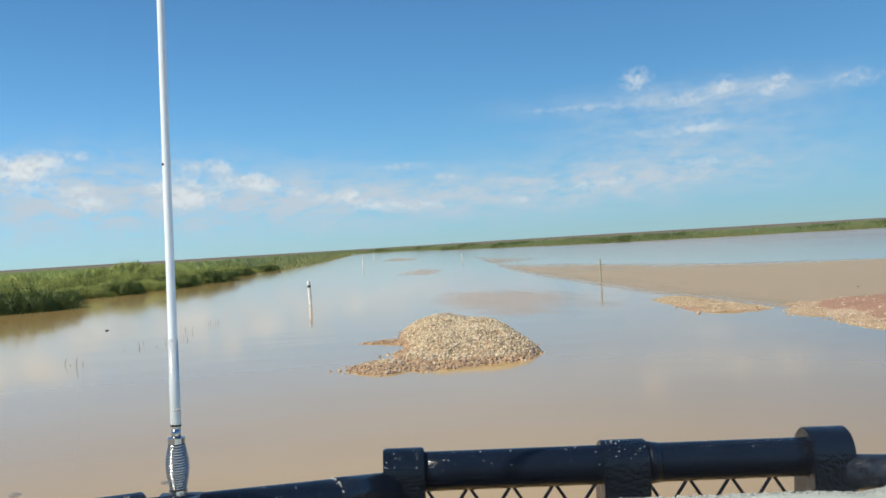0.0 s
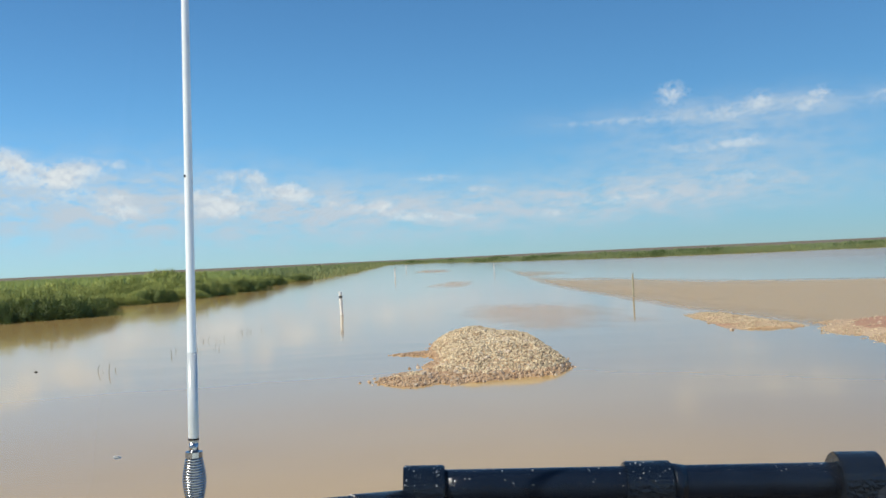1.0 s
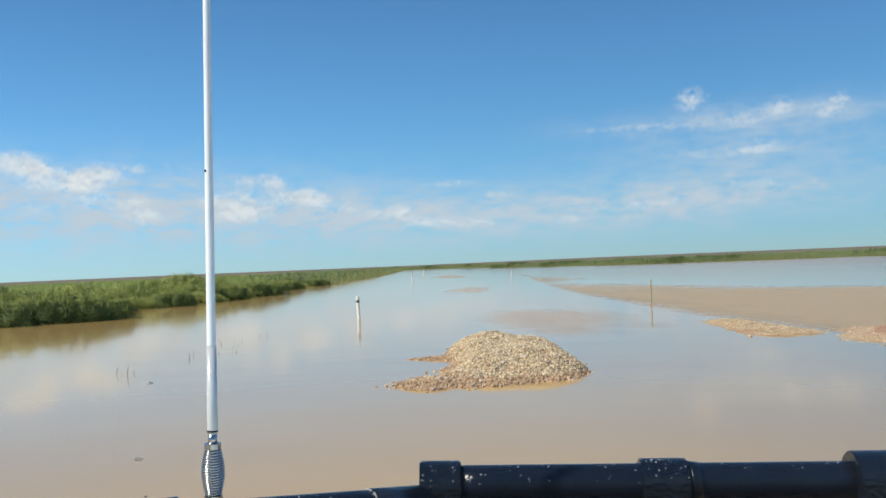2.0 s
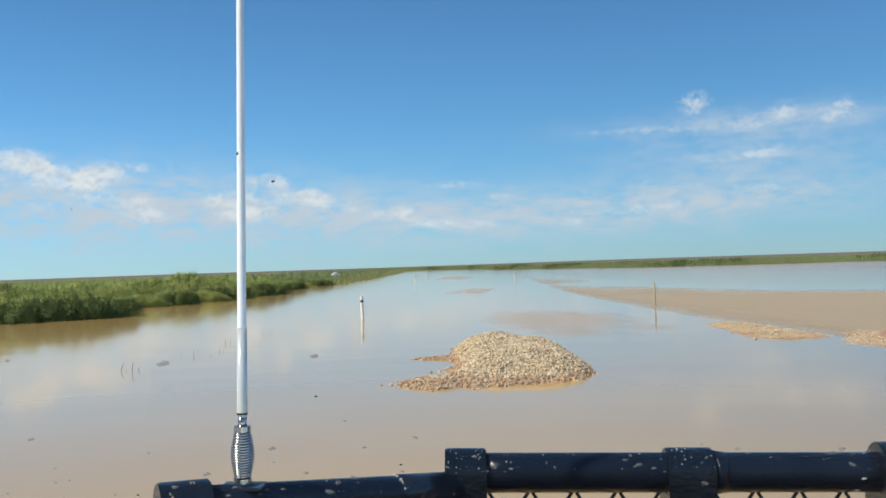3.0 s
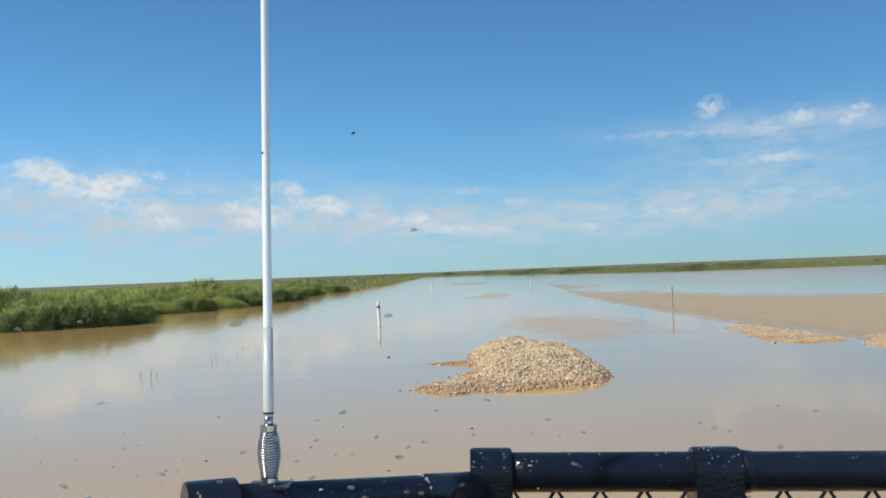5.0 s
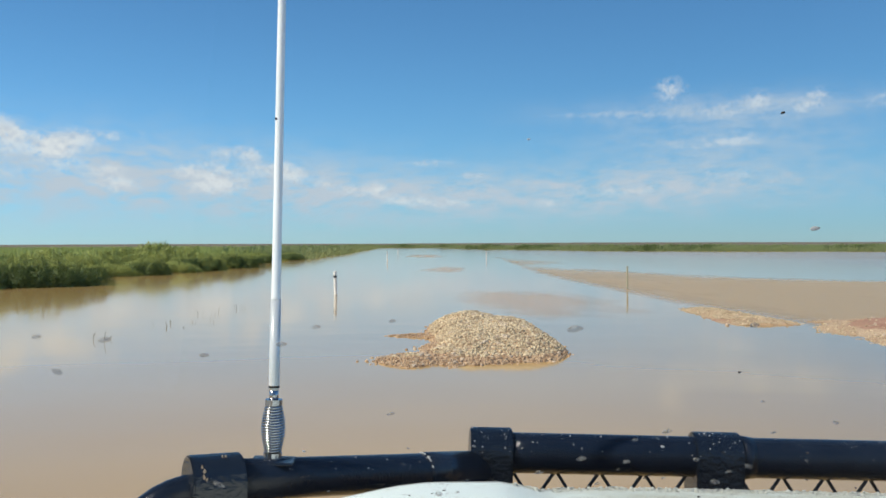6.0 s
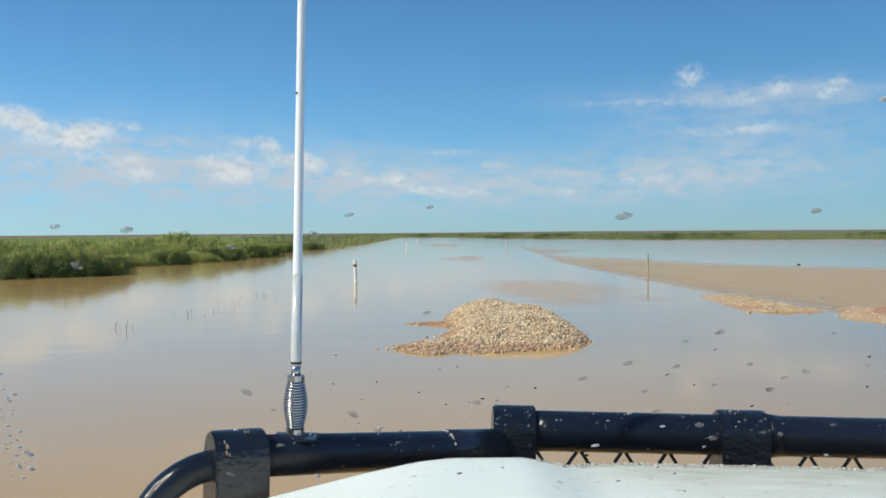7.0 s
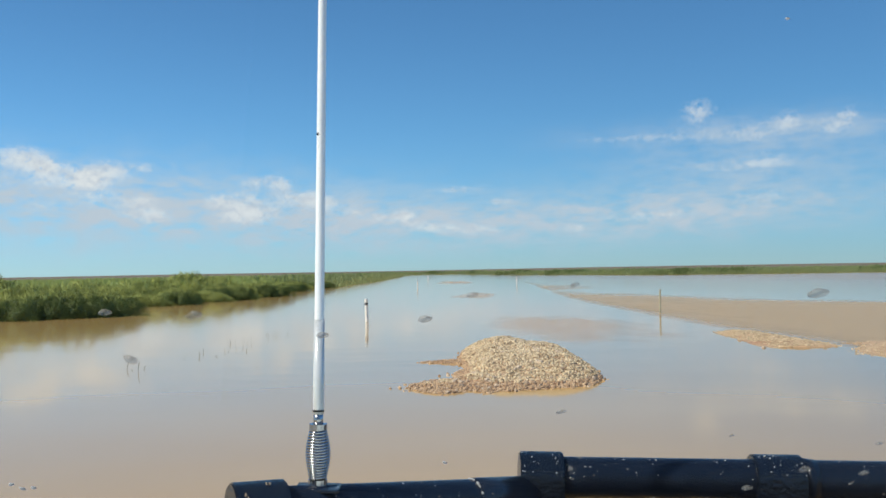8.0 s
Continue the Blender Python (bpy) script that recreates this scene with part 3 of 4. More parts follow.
def mound_height(x, y):
    """The gravel heap: a flat-topped crown and a tail of wet stones towards the left."""
    y -= 3.0

    def hump(cx, cy, rx, ry, h, p=2.0):
        d = abs((x - cx) / rx) ** p + abs((y - cy) / ry) ** p
        return h * (1 - d) if d < 1 else -0.16 * (d - 1)
    n = noise.noise(Vector((x * 1.6, y * 0.9, 0.4))) * 0.04 + noise.noise(Vector((x * 4.2, y * 3.0, 2.4))) * 0.03 + noise.noise(Vector((x * 11, y * 9, 5.4))) * 0.012
    crown = max(hump(1.26, 13.9, 0.98, 3.3, 0.30, 4.0), hump(1.02, 15.2, 0.80, 2.7, 0.34, 2.6), hump(0.92, 12.0, 0.92, 1.7, 0.15, 2.4))
    tail = max(hump(0.25, 10.9, 0.95, 0.95, 0.075), hump(0.62, 11.3, 0.8, 1.1, 0.10), hump(0.05, 14.6, 0.55, 0.28, 0.035))
    return max(crown, tail) + n - 0.025


def gravel_heap():
    heap = field("gravel_heap", -1.6, 3.4, 12.2, 21.6, 0.05, mound_height, GRAVEL_BED)
    tagged(heap, "low heap of pale tan gravel rising from muddy water", "gravel")
    rng = np.random.default_rng(21)
    small, large = [], []
    while len(small) < 20000:
        x, y = rng.uniform(-1.5, 3.3), rng.uniform(12.3, 21.5)
        z = mound_height(x, y)
        if z > -0.006:
            small.append((x, y, z, 0.008 + 0.019 * rng.random() ** 2.2))
        elif z > -0.07 and rng.random() < 0.035 * math.exp(z * 30):
            small.append((x, y, -0.008, 0.012 + 0.02 * rng.random()))
    while len(large) < 290:
        x, y = rng.uniform(-1.5, 3.3), rng.uniform(12.3, 21.5)
        z = mound_height(x, y)
        if z > 0.0 or (z > -0.04 and rng.random() < 0.12):
            large.append((x, y, max(z, -0.01), 0.024 + 0.022 * rng.random() ** 2))
    strewn("pebbles", [p for p in small if p[2] > 0.06], heap, PEBBLE)
    strewn("wet_pebbles", [p for p in small if p[2] <= 0.06], heap, WET_PEBBLE)
    scatter_stones(heap, large, 3)


WINDROW_BACK = 3.5


def windrow_height(x, y):
    """Graded dirt at the road's right edge, tapering to a point ahead."""
    y += WINDROW_BACK
    left = 7.3 + 0.35 * noise.noise(Vector((y * 0.5, 1.0, 0))) + 0.7 * ease(21.5, 24.5, y)
    far = 24.1 + 0.5 * noise.noise(Vector((x * 0.6, 4.0, 0)))
    a, b = x - left, far - y
    k = min(a * 0.13, b * 0.09, 0.17)
    if x < 8.3 and 23.0 < y < 28.0:
        tip = 0.05 * (1 - ((x - 6.75) / (0.75 - 0.06 * (y - 23.0))) ** 2)
        k = max(k, tip)
    return k + 0.035 * noise.noise(Vector((x * 1.1, y * 1.1, 8))) + 0.02 * noise.noise(Vector((x * 4, y * 4, 8))) + 0.015 * noise.noise(Vector((x * 9, y * 9, 3)))


def dirt_windrow():
    bank = field("dirt_windrow", 5.6, 17.0, -4.0, 27.0, 0.10, windrow_height, RED_DIRT)
    bank.data.materials.append(GRAVEL_BED)
    for p in bank.data.polygons:
        if p.center.z + 0.02 * noise.noise(p.center * 2.0) < 0.075:
            p.material_index = 1
    tagged(bank, "graded red dirt windrow edged with pale gravel beside water", "dirt bank")
    rng = np.random.default_rng(5)
    small, large = [], []
    while len(small) < 6500:
        y = rng.uniform(9, 25.0)
        x = 5.9 + abs(rng.normal(0, 0.8)) + 0.3
        z = windrow_height(x, y)
        if -0.015 < z < 0.14:
            small.append((x, y, z, 0.006 + 0.014 * rng.random() ** 2.5))
    while len(large) < 220:
        x, y = rng.uniform(5.9, 13.5), rng.uniform(10, 25.0)
        z = windrow_height(x, y)
        if z > -0.01 and (x < 8 or rng.random() < 0.5):
            large.append((x, y, z, 0.016 + 0.024 * rng.random() ** 2))
    while len(small) < 8500:
        x, y = rng.uniform(7, 15), rng.uniform(8, 22)
        z = windrow_height(x, y)
        if z > 0.08:
            small.append((x, y, z, 0.006 + 0.016 * rng.random() ** 3))
    strewn("pebbles", small, bank, PEBBLE)
    scatter_stones(bank, large, 6)


gravel_heap()
dirt_windrow()

# ================= guide posts =================


def guide_post(x, y, height, lean, mat, radius, label):
    post = new("guide_post")
    post.matrix_world = pose(x, y, -0.5, 0, lean, 0)
    bm = sweep(bmesh.new(), [(0, 0, 0), (0, 0, height + 0.44), (0, 0, height + 0.49), (0, 0, height + 0.5)], [radius, radius, radius * 0.92, radius * 0.6], 12)
    part("shaft", bm, mat, post, smooth=False)
    bm = sweep(bmesh.new(), [(0, 0, height + 0.30), (0, 0, height + 0.37)], radius * 1.06, 12)
    part("reflector", bm, POST_BLACK if mat is POST_WHITE else POST_WOOD, post)
    return tagged(post, label, "guide post", "guide posts along the flooded road")


guide_post(-2.42, 32.5, 0.72, -1.6, POST_WHITE, 0.052, "leaning white roadside guide post standing in water")
guide_post(7.25, 35.0, 0.80, 0.3, POST_WOOD, 0.028, "thin weathered guide post standing by the sandbank")
guide_post(-2.5, 98.0, 0.85, 0.5, POST_WHITE, 0.055, "distant white guide post standing in flood water")
guide_post(7.6, 108.0, 0.8, -0.8, POST_WHITE, 0.05, "distant white guide post standing in flood water")
guide_post(-2.5, 165.0, 0.9, 0.0, POST_WHITE, 0.06, "distant white guide post standing in flood water")

# ================= plants =================


def sprays(base, along, width, out, rng):
    """Leaves from base points along vectors (n, 3), faces turned outwards: two faces each, tips drooping."""
    n = len(base)
    side = np.cross(along, rng.normal(0, 1, (n, 3)))
    side *= np.where((np.cross(side, along) * out).sum(1) < 0, -1.0, 1.0)[:, None]
    side *= (width / (np.linalg.norm(side, axis=1) + 1e-6))[:, None] / 2
    mid = base + along * 0.5
    tip = base + along - np.array([0, 0, 0.25]) * np.linalg.norm(along, axis=1)[:, None]
    verts = np.stack([base - side * 0.5, base + side * 0.5, mid + side, mid - side, tip], 1).reshape(-1, 3)
    faces = [f for k in (np.arange(n) * 5).tolist() for f in ((k, k + 1, k + 2, k + 3), (k + 3, k + 2, k + 4))]
    return verts.tolist(), faces


def reed_mesh(name, tall, spread, mats, seed, dense=1.0, lobes=17, pale=0.28, foot=0.33, tips=300):
    """A leafy clump: rounded lobes, lit tops and shaded undersides painted by leaf colour: pale where a lobe faces up
    more than pale, above foot of the height, and a soft fuzz of tips on the crown.
    """
    rng = np.random.default_rng(seed)
    base, along, lit_top, out = [], [], [], []
    for k in range(lobes):
        r = spread * math.sqrt((k + 0.5) / lobes) * rng.uniform(0.85, 1.05)
        a = k * 2.4 + rng.uniform(-0.4, 0.4)
        top = tall * math.sqrt(max(0.10, 1 - 0.85 * (r / spread) ** 2)) * rng.uniform(0.8, 1.0)
        rad = rng.uniform(0.30, 0.62)
        z = max(rad * 0.5, top - rad)
        for c in ((r * math.cos(a), r * math.sin(a), z), (r * math.cos(a) * 1.08, r * math.sin(a) * 1.08, z * 0.35)):
            n = int(3000 * rad * rad * dense)
            d = rng.normal(0, 1, (n, 3))
            d /= np.linalg.norm(d, axis=1)[:, None]
            p = np.array(c) + d * rad * rng.uniform(0.6, 1.0, (n, 1))
            base.append(p)
            along.append((d * 0.7 + rng.normal(0, 0.5, (n, 3)) + (0, 0, 0.35)) * rng.uniform(0.05, 0.105, (n, 1)) / math.sqrt(dense))
            # pale leaves for lit tops, darker ones for shaded sides and feet
            lit_top.append((d[:, 2] + rng.normal(0, 0.13, n) > pale) & (p[:, 2] > foot * tall))
            whole = np.array((math.cos(a) * r / spread, math.sin(a) * r / spread, 0.35))
            out.append(d + 0.5 * whole + rng.normal(0, 0.22, (n, 3)))
    base, along, lit_top, out = np.concatenate(base), np.concatenate(along), np.concatenate(lit_top), np.concatenate(out)
    keep = base[:, 2] > 0.0
    base, along, lit_top, out = base[keep], along[keep], lit_top[keep], out[keep]
    v2, f2 = sprays(base, along, rng.uniform(0.012, 0.027, len(base)) / math.sqrt(dense), out, rng)
    n = int(tips * dense)
    r, a = spread * np.sqrt(rng.random(n)), rng.uniform(0, 2 * math.pi, n)
    top = tall * np.sqrt(np.clip(1 - 0.8 * (r / spread) ** 2, 0.08, 1))
    root = np.stack([r * np.cos(a), r * np.sin(a), top * 0.62], 1)
    verts, faces = blades(root, top * rng.uniform(0.20, 0.36, n), rng.uniform(0.006, 0.012, n), rng.normal(0, 0.10, (n, 2)), rng)
    k = len(verts)
    me = bpy.data.meshes.new(name)
    me.from_pydata(verts + v2, [], faces + [[i + k for i in f] for f in f2])
    me.materials.append(mats[0])
    me.materials.append(mats[1])
    me.polygons.foreach_set("material_index", [0] * len(faces) + [0 if t else 1 for t in lit_top.tolist() for _ in (0, 1)])
    me.update()
    # leaves of a lobe shade together, as a soft rounded mass
    out /= np.linalg.norm(out, axis=1)[:, None]
    blade_normal = np.tile(np.array((0.0, -0.45, 0.89)), (k, 1))
    me.polygons.foreach_set("use_smooth", [True] * len(me.polygons))
    me.normals_split_custom_set_from_vertices(np.concatenate([blade_normal, out.repeat(5, 0)]).tolist())
    return me


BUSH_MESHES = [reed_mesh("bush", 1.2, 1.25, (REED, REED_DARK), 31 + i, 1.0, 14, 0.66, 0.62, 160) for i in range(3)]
GRASS_MESHES = [reed_mesh("reeds", 1.4, 1.5, (REED, REED_SHADED), 51 + i, 0.7, 17, -0.15, 0.12, 2600) for i in range(3)]
FAR_GRASS_MESHES = [reed_mesh("reeds", 1.4, 1.5, (REED, REED_SHADED), 61 + i, 0.3, 17, -0.15, 0.12, 3600) for i in range(3)]
REED_LABELS = ("dense clump of yellow-green reeds at the water's edge", "tall pale green reed clump on the flooded bank")
# dark bushes at the water's edge: x, y, half width, height
BUSHES = ((-15.9, 37.9, 1.2, 1.1), (-15.1, 38.9, 1.25, 1.3), (-14.0, 39.6, 1.3, 1.35), (-13.1, 40.6, 1.15, 1.15), (-13.7, 54.0, 0.95, 1.1),
          (-13.2, 60.6, 0.95, 1.25), (-12.4, 62.8, 0.95, 1.15), (-12.1, 69.0, 1.05, 1.3), (-11.4, 71.0, 0.95, 1.05), (-12.6, 88.0, 1.1, 1.0), (-12.2, 104.0, 1.2, 1.0),
          (-21.8, 17.5, 1.4, 1.5), (-20.9, 21.5, 1.3, 1.4))


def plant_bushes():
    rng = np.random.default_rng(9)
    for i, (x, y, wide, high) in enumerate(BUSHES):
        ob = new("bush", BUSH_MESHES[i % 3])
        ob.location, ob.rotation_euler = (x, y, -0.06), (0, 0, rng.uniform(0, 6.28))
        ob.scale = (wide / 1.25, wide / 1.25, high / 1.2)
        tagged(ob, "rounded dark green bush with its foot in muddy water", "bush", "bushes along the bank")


def plant_reeds():
    rng = np.random.default_rng(8)
    y = 16.0
    i = 0
    while y < 125:
        edge = edge_at(LEFT_EDGE, y)
        swell = max(math.exp(-((y - c) / w) ** 2) for c, w in ((18, 6), (42, 2.5), (68, 6.0)))
        for row in range(3):
            x = edge - 2.5 - row * 1.9 + rng.uniform(-0.5, 0.5)
            yy = y + rng.uniform(-0.8, 0.8)
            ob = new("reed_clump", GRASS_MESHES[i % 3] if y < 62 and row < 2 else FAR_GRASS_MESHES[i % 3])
            high = (0.62, 0.92, 1.05)[row] * (1 + 0.32 * swell) * rng.uniform(0.92, 1.06) * (1 if y < 78 else 0.6)
            ob.location, ob.rotation_euler = (x, yy, -0.06 + 0.08 * row), (0, 0, rng.uniform(0, 6.28))
            ob.scale = (0.95, 0.95, high / 1.1)
            tagged(ob, REED_LABELS[i % 2], "reeds", "reeds along the bank")
            i += 1
        y += rng.uniform(1.7, 2.6) + 0.015 * y


def plant_stuff(name, label, spots, tall, width, per, mat, seed, category, stack=0.0):
    """Uncounted plants: tufts of a few blades on every spot (x, y, z, scale)."""
    rng = np.random.default_rng(seed)
    s = np.array(spots).repeat(per, 0)
    n = len(s)
    base = s[:, :3] + np.concatenate([rng.normal(0, 1, (n, 2)) * (width * 3.0) * s[:, 3:4], np.zeros((n, 1))], 1)
    base[:, 2] += stack * s[:, 3] * rng.random(n) ** 1.2
    height = tall * s[:, 3] * rng.uniform(0.5, 1.15, n)
    verts, faces = blades(base, height, width * s[:, 3] * rng.uniform(0.6, 1.3, n), rng.normal(0, 0.22, (n, 2)) * height[:, None], rng)
    return tagged(mesh_object(name, verts, faces, mat), label, category, kind="stuff")


def far_plants():
    rng = np.random.default_rng(13)
    bed = []
    for _ in range(9000):
        y = 14 + 300 * rng.random() ** 1.6
        x = edge_at(LEFT_EDGE, y) - 4 - (10 + 0.35 * y) * rng.random() ** 1.3
        bed.append((x, y, land_height(x, y) - 0.05, rng.uniform(0.7, 1.1)))
    plant_stuff("reed_bed", "wide bed of green reeds behind the bank", bed, 0.34, 0.05, 11, REED, 2, "reeds", stack=0.80)
    edge = []
    for _ in range(5200):
        y = 110 + 420 * rng.random() ** 1.4
        x = edge_at(LEFT_EDGE, y) - 9 * rng.random()
        edge.append((x, y, land_height(x, y) - 0.1, rng.uniform(0.6, 1.15)))
    plant_stuff("reed_bed", "distant green reeds along the flooded channel", edge, 0.42, 0.12, 13, SCRUB, 3, "reeds", stack=0.85)
    right = []
    for _ in range(9000):
        x = -15 + 190 * rng.random()
        y = edge_at(RIGHT_EDGE, x) - 4 + 70 * rng.random() ** 1.5
        lump = 0.75 + 0.6 * max(0.0, noise.noise(Vector((x * 0.09, y * 0.05, 0))) + 0.25)
        right.append((x, y, land_height(x, y) - 0.1, lump * rng.uniform(0.7, 1.1)))
    bushes = []
    for _ in range(46):
        x = rng.uniform(-10, 165)
        y = edge_at(RIGHT_EDGE, x) - 3 + 30 * rng.random()
        for _ in range(16):
            bushes.append((x + rng.normal(0, 1.6), y + rng.normal(0, 1.2), land_height(x, y) - 0.1, rng.uniform(0.7, 1.2)))
    plant_stuff("shrub_line", "dark green shrubs dotted along the far bank", bushes, 0.35, 0.14, 30, REED_DARK, 6, "shrubs", stack=0.95)
    plant_stuff("scrub", "low green scrub along the far bank", right, 0.30, 0.12, 16, SCRUB, 4, "scrub", stack=0.95)


def drowned_tufts():
    """Sparse stalks standing in the shallows left of the road."""
    rng = np.random.default_rng(17)
    for cx, cy, n in ((-4.6, 20.0, 7), (-4.1, 21.0, 6), (-4.55, 23.2, 8), (-4.2, 25.8, 7), (-5.2, 17.4, 5)):
        base = np.stack([rng.normal(0, 0.22, n), rng.normal(0, 0.3, n), np.full(n, -0.05)], 1)
        verts, faces = blades(base, rng.uniform(0.10, 0.26, n), np.full(n, 0.010), rng.normal(0, 0.035, (n, 2)), rng)
        ob = mesh_object("grass_tuft", verts, faces, STRAW)
        ob.location = (cx, cy, 0)
        tagged(ob, "sparse drowned grass stalks poking out of muddy water", "grass", "drowned grass tufts")


plant_bushes()
plant_reeds()
far_plants()
drowned_tufts()

# ================= the vehicle =================
MID = 0.53                     # its middle line
vehicle = new("off_road_vehicle")
vehicle.matrix_world = pose(-0.0377, 0, 0.0, 0, 1.8, 0)
tagged(vehicle, "white off-road vehicle with black bull bar, standing in water", "vehicle")


def upright(width, radius, top, turn=0.0, x=0.0, y=0.0):
    """A flat strap rolled over the bar, running down to the bumper; x, y: its middle, turn: degrees about the vertical."""
    cz = top - radius
    outline = [(radius * math.cos(a), cz + radius * math.sin(a)) for a in (math.pi * k / 14 for k in range(15))]
    inner = [(-radius, 0.52), (radius, 0.52)]
    bm = extrude_profile(bmesh.new(), outline + inner, -width / 2, width / 2)
    rim = [e for e in bm.edges if abs(e.verts[0].co.x - e.verts[1].co.x) < 1e-6]
    bmesh.ops.bevel(bm, geom=rim, offset=0.0025, segments=2, affect="EDGES")
    bm.transform(pose(x, y, 0, 0, 0, turn))
    return bm


BAR_MID = 0.5475               # middle of the bull bar


def wing(x):
    """The axis of a swept-back outer tube, by its place across."""
    return Vector((x, 1.864 + 0.80 * (x - 0.108), 1.1677 + 0.1094 * (0.107 - x)))


def bull_bar():
    bar_y, bar_z, r = 1.9, 1.1925, 0.0365
    span = (0.135, 2 * BAR_MID - 0.135)
    bm = sweep(bmesh.new(), [(span[0] + (span[1] - span[0]) * k / 8, bar_y, bar_z) for k in range(9)], r, 28)
    tube = part("bull_bar", bm, BLACK, vehicle, "black textured steel bull bar with chipped paint", True)
    for x0, wide, rad, top in ((0.148, 0.076, 0.045, 1.2375), (0.558, 0.086, 0.046, 1.2380), (0.945, 0.080, 0.053, 1.2480)):
        part("upright", upright(wide, rad, top, 0, x0, bar_y), STRAP, tube)
    # welded collar beside the middle upright
    bm = sweep(bmesh.new(), [(0.600, bar_y, bar_z), (0.626, bar_y, bar_z)], [0.0405, 0.0375], 28)
    part("weld_collar", bm, BLACK, tube, smooth=True)
    # outer tubes, swept back and rising towards the guards
    for flip in (1, -1):
        def at(x, lift=0.0):
            p = wing(x) + Vector((0, 0, lift))
            return (p.x if flip > 0 else 2 * BAR_MID - p.x, p.y, p.z)
        bm = sweep(bmesh.new(), [at(x) for x in (0.145, 0.0, -0.15, -0.29)], 0.0315, 24)
        part("outer_tube", bm, BLACK, tube, smooth=True)
        mid = at(-0.284)
        part("upright", upright(0.078, 0.0425, 1.2505, 25 * flip, mid[0], mid[1]), STRAP, tube)
        # the end of the loop, bending down outside the strap
        bend = [at(-0.295, -0.010)]
        for k in range(1, 10):
            a = math.pi / 2 * k / 9
            q = at(-0.305 - 0.105 * math.sin(a))
            bend.append((q[0], mid[1] - 0.05 * math.sin(a), 1.200 - 0.11 * (1 - math.cos(a))))
        bend += [(bend[-1][0], bend[-1][1], 0.9), (bend[-1][0], bend[-1][1], 0.6)]
        part("loop_end", sweep(bmesh.new(), bend, 0.0225, 18), BLACK, tube, smooth=True)
        # sleeve welded over the inner end, its edge chipped and the highlight there painted pale
        bm = sweep(bmesh.new(), [at(x) for x in (0.022, 0.026, 0.112)], [0.0318, 0.0334, 0.0334], 24)
        part("welded_sleeve", bm, WORN, tube, smooth=True)
        ang = math.atan2(0.80, 1.0) * flip
        bm = bmesh.new()
        p0 = Vector(at(0.0235))
        for k in range(26):
            a = radians(25 + 3 * k)
            e = p0 + Vector((math.sin(ang) * math.cos(a), -math.cos(ang) * math.cos(a), math.sin(a))) * 0.0322
            flake = noise.noise(e * 150) + 0.05
            if flake > 0:
                bmesh.ops.create_icosphere(bm, subdivisions=1, radius=0.0004 + 0.003 * flake, matrix=Matrix.Translation(e))
        part("chipped_edge", bm, CHIP, tube)
    # bare rusty chips on the strap beside the antenna
    rng = random.Random(3)
    turn = pose(wing(-0.284).x, wing(-0.284).y, 0, 0, 0, 25)
    for cx, cz, size in ((-0.025, 1.2385, 0.0035), (-0.0225, 1.233, 0.005), (-0.0242, 1.226, 0.0045), (-0.0205, 1.2225, 0.003), (0.013, 1.2480, 0.0035), (0.008, 1.2482, 0.0025)):
        bm = bmesh.new()
        ang = math.asin(min(1, (cz - (1.2505 - 0.0425)) / 0.0425))
        y0 = -0.0425 * math.cos(ang)
        ring = [bm.verts.new((cx + size * 0.5 * rng.uniform(0.25, 1) * math.cos(a), y0 - 0.0012, cz + size * rng.uniform(0.5, 1) * math.sin(a))) for a in (6.283 * k / 9 for k in range(9))]
        f = bm.faces.new(ring)
        ex = bmesh.ops.extrude_face_region(bm, geom=[f])
        for v in ex["geom"]:
            if isinstance(v, bmesh.types.BMVert):
                v.co.y += 0.004
        bm.transform(turn)
        part("paint_chip", bm, RUST, tube)
    # stone chips and dried splashes on the upper side that faces the cab
    chips = np.random.default_rng(77)
    specks = []
    for xa, xb, cy, cz, rr, count in ((0.19, 0.52, bar_y, bar_z, r, 44), (0.63, 0.90, bar_y, bar_z, r, 26), 
                                      (0.112, 0.184, bar_y, 1.1925, 0.045, 34), (0.518, 0.598, bar_y, 1.1925, 0.046, 30)):
        for _ in range(count):
            a = 0.15 + 1.35 * chips.random() ** 0.7
            specks.append((chips.uniform(xa, xb), cy - rr * math.cos(a), cz + rr * math.sin(a) - 0.0004, 0.0005 + 0.0011 * chips.random() ** 3))
    for _ in range(44):
        a, x = 0.15 + 1.35 * chips.random() ** 0.7, chips.uniform(-0.24, 0.10)
        p = wing(x) + Vector((0.625 * math.cos(a), -0.78 * math.cos(a), math.sin(a))) * 0.0313
        specks.append((p.x, p.y, p.z - 0.0004, 0.0005 + 0.0011 * chips.random() ** 3))
    strewn("paint_specks", specks, tube, CHIP)
    # expanded mesh between the straps
    for a, b in ((0.187, 0.515), (0.602, 0.905)):
        bm = bmesh.new()
        pitch, cell = 0.0805, 0.060
        top = bar_z - r + 0.006
        n = int((b - a) / pitch) + 1
        for row in range(8):
            z1, z0 = top - row * cell, top - (row + 1) * cell
            for k in range(-1, n + 1):
                for sgn in (1, -1):
                    xm = a + (k + (0.5 if row % 2 else 0.0)) * pitch
                    p, q = [xm, z1], [xm + sgn * pitch / 2, z0]
                    if min(p[0], q[0]) < a - 0.002 or max(p[0], q[0]) > b + 0.002:
                        continue
                    sweep(bm, [(p[0], bar_y, p[1]), (q[0], bar_y, q[1])], 0.0032, 6)
        part("mesh_panel", bm, MESH_BLACK, tube, "black expanded diamond mesh")
    # the bumper beam that carries it
    bm = box(bmesh.new(), (MID - 0.92, 1.60, 0.36), (MID + 0.92, 1.96, 0.56), 0.03, 3)
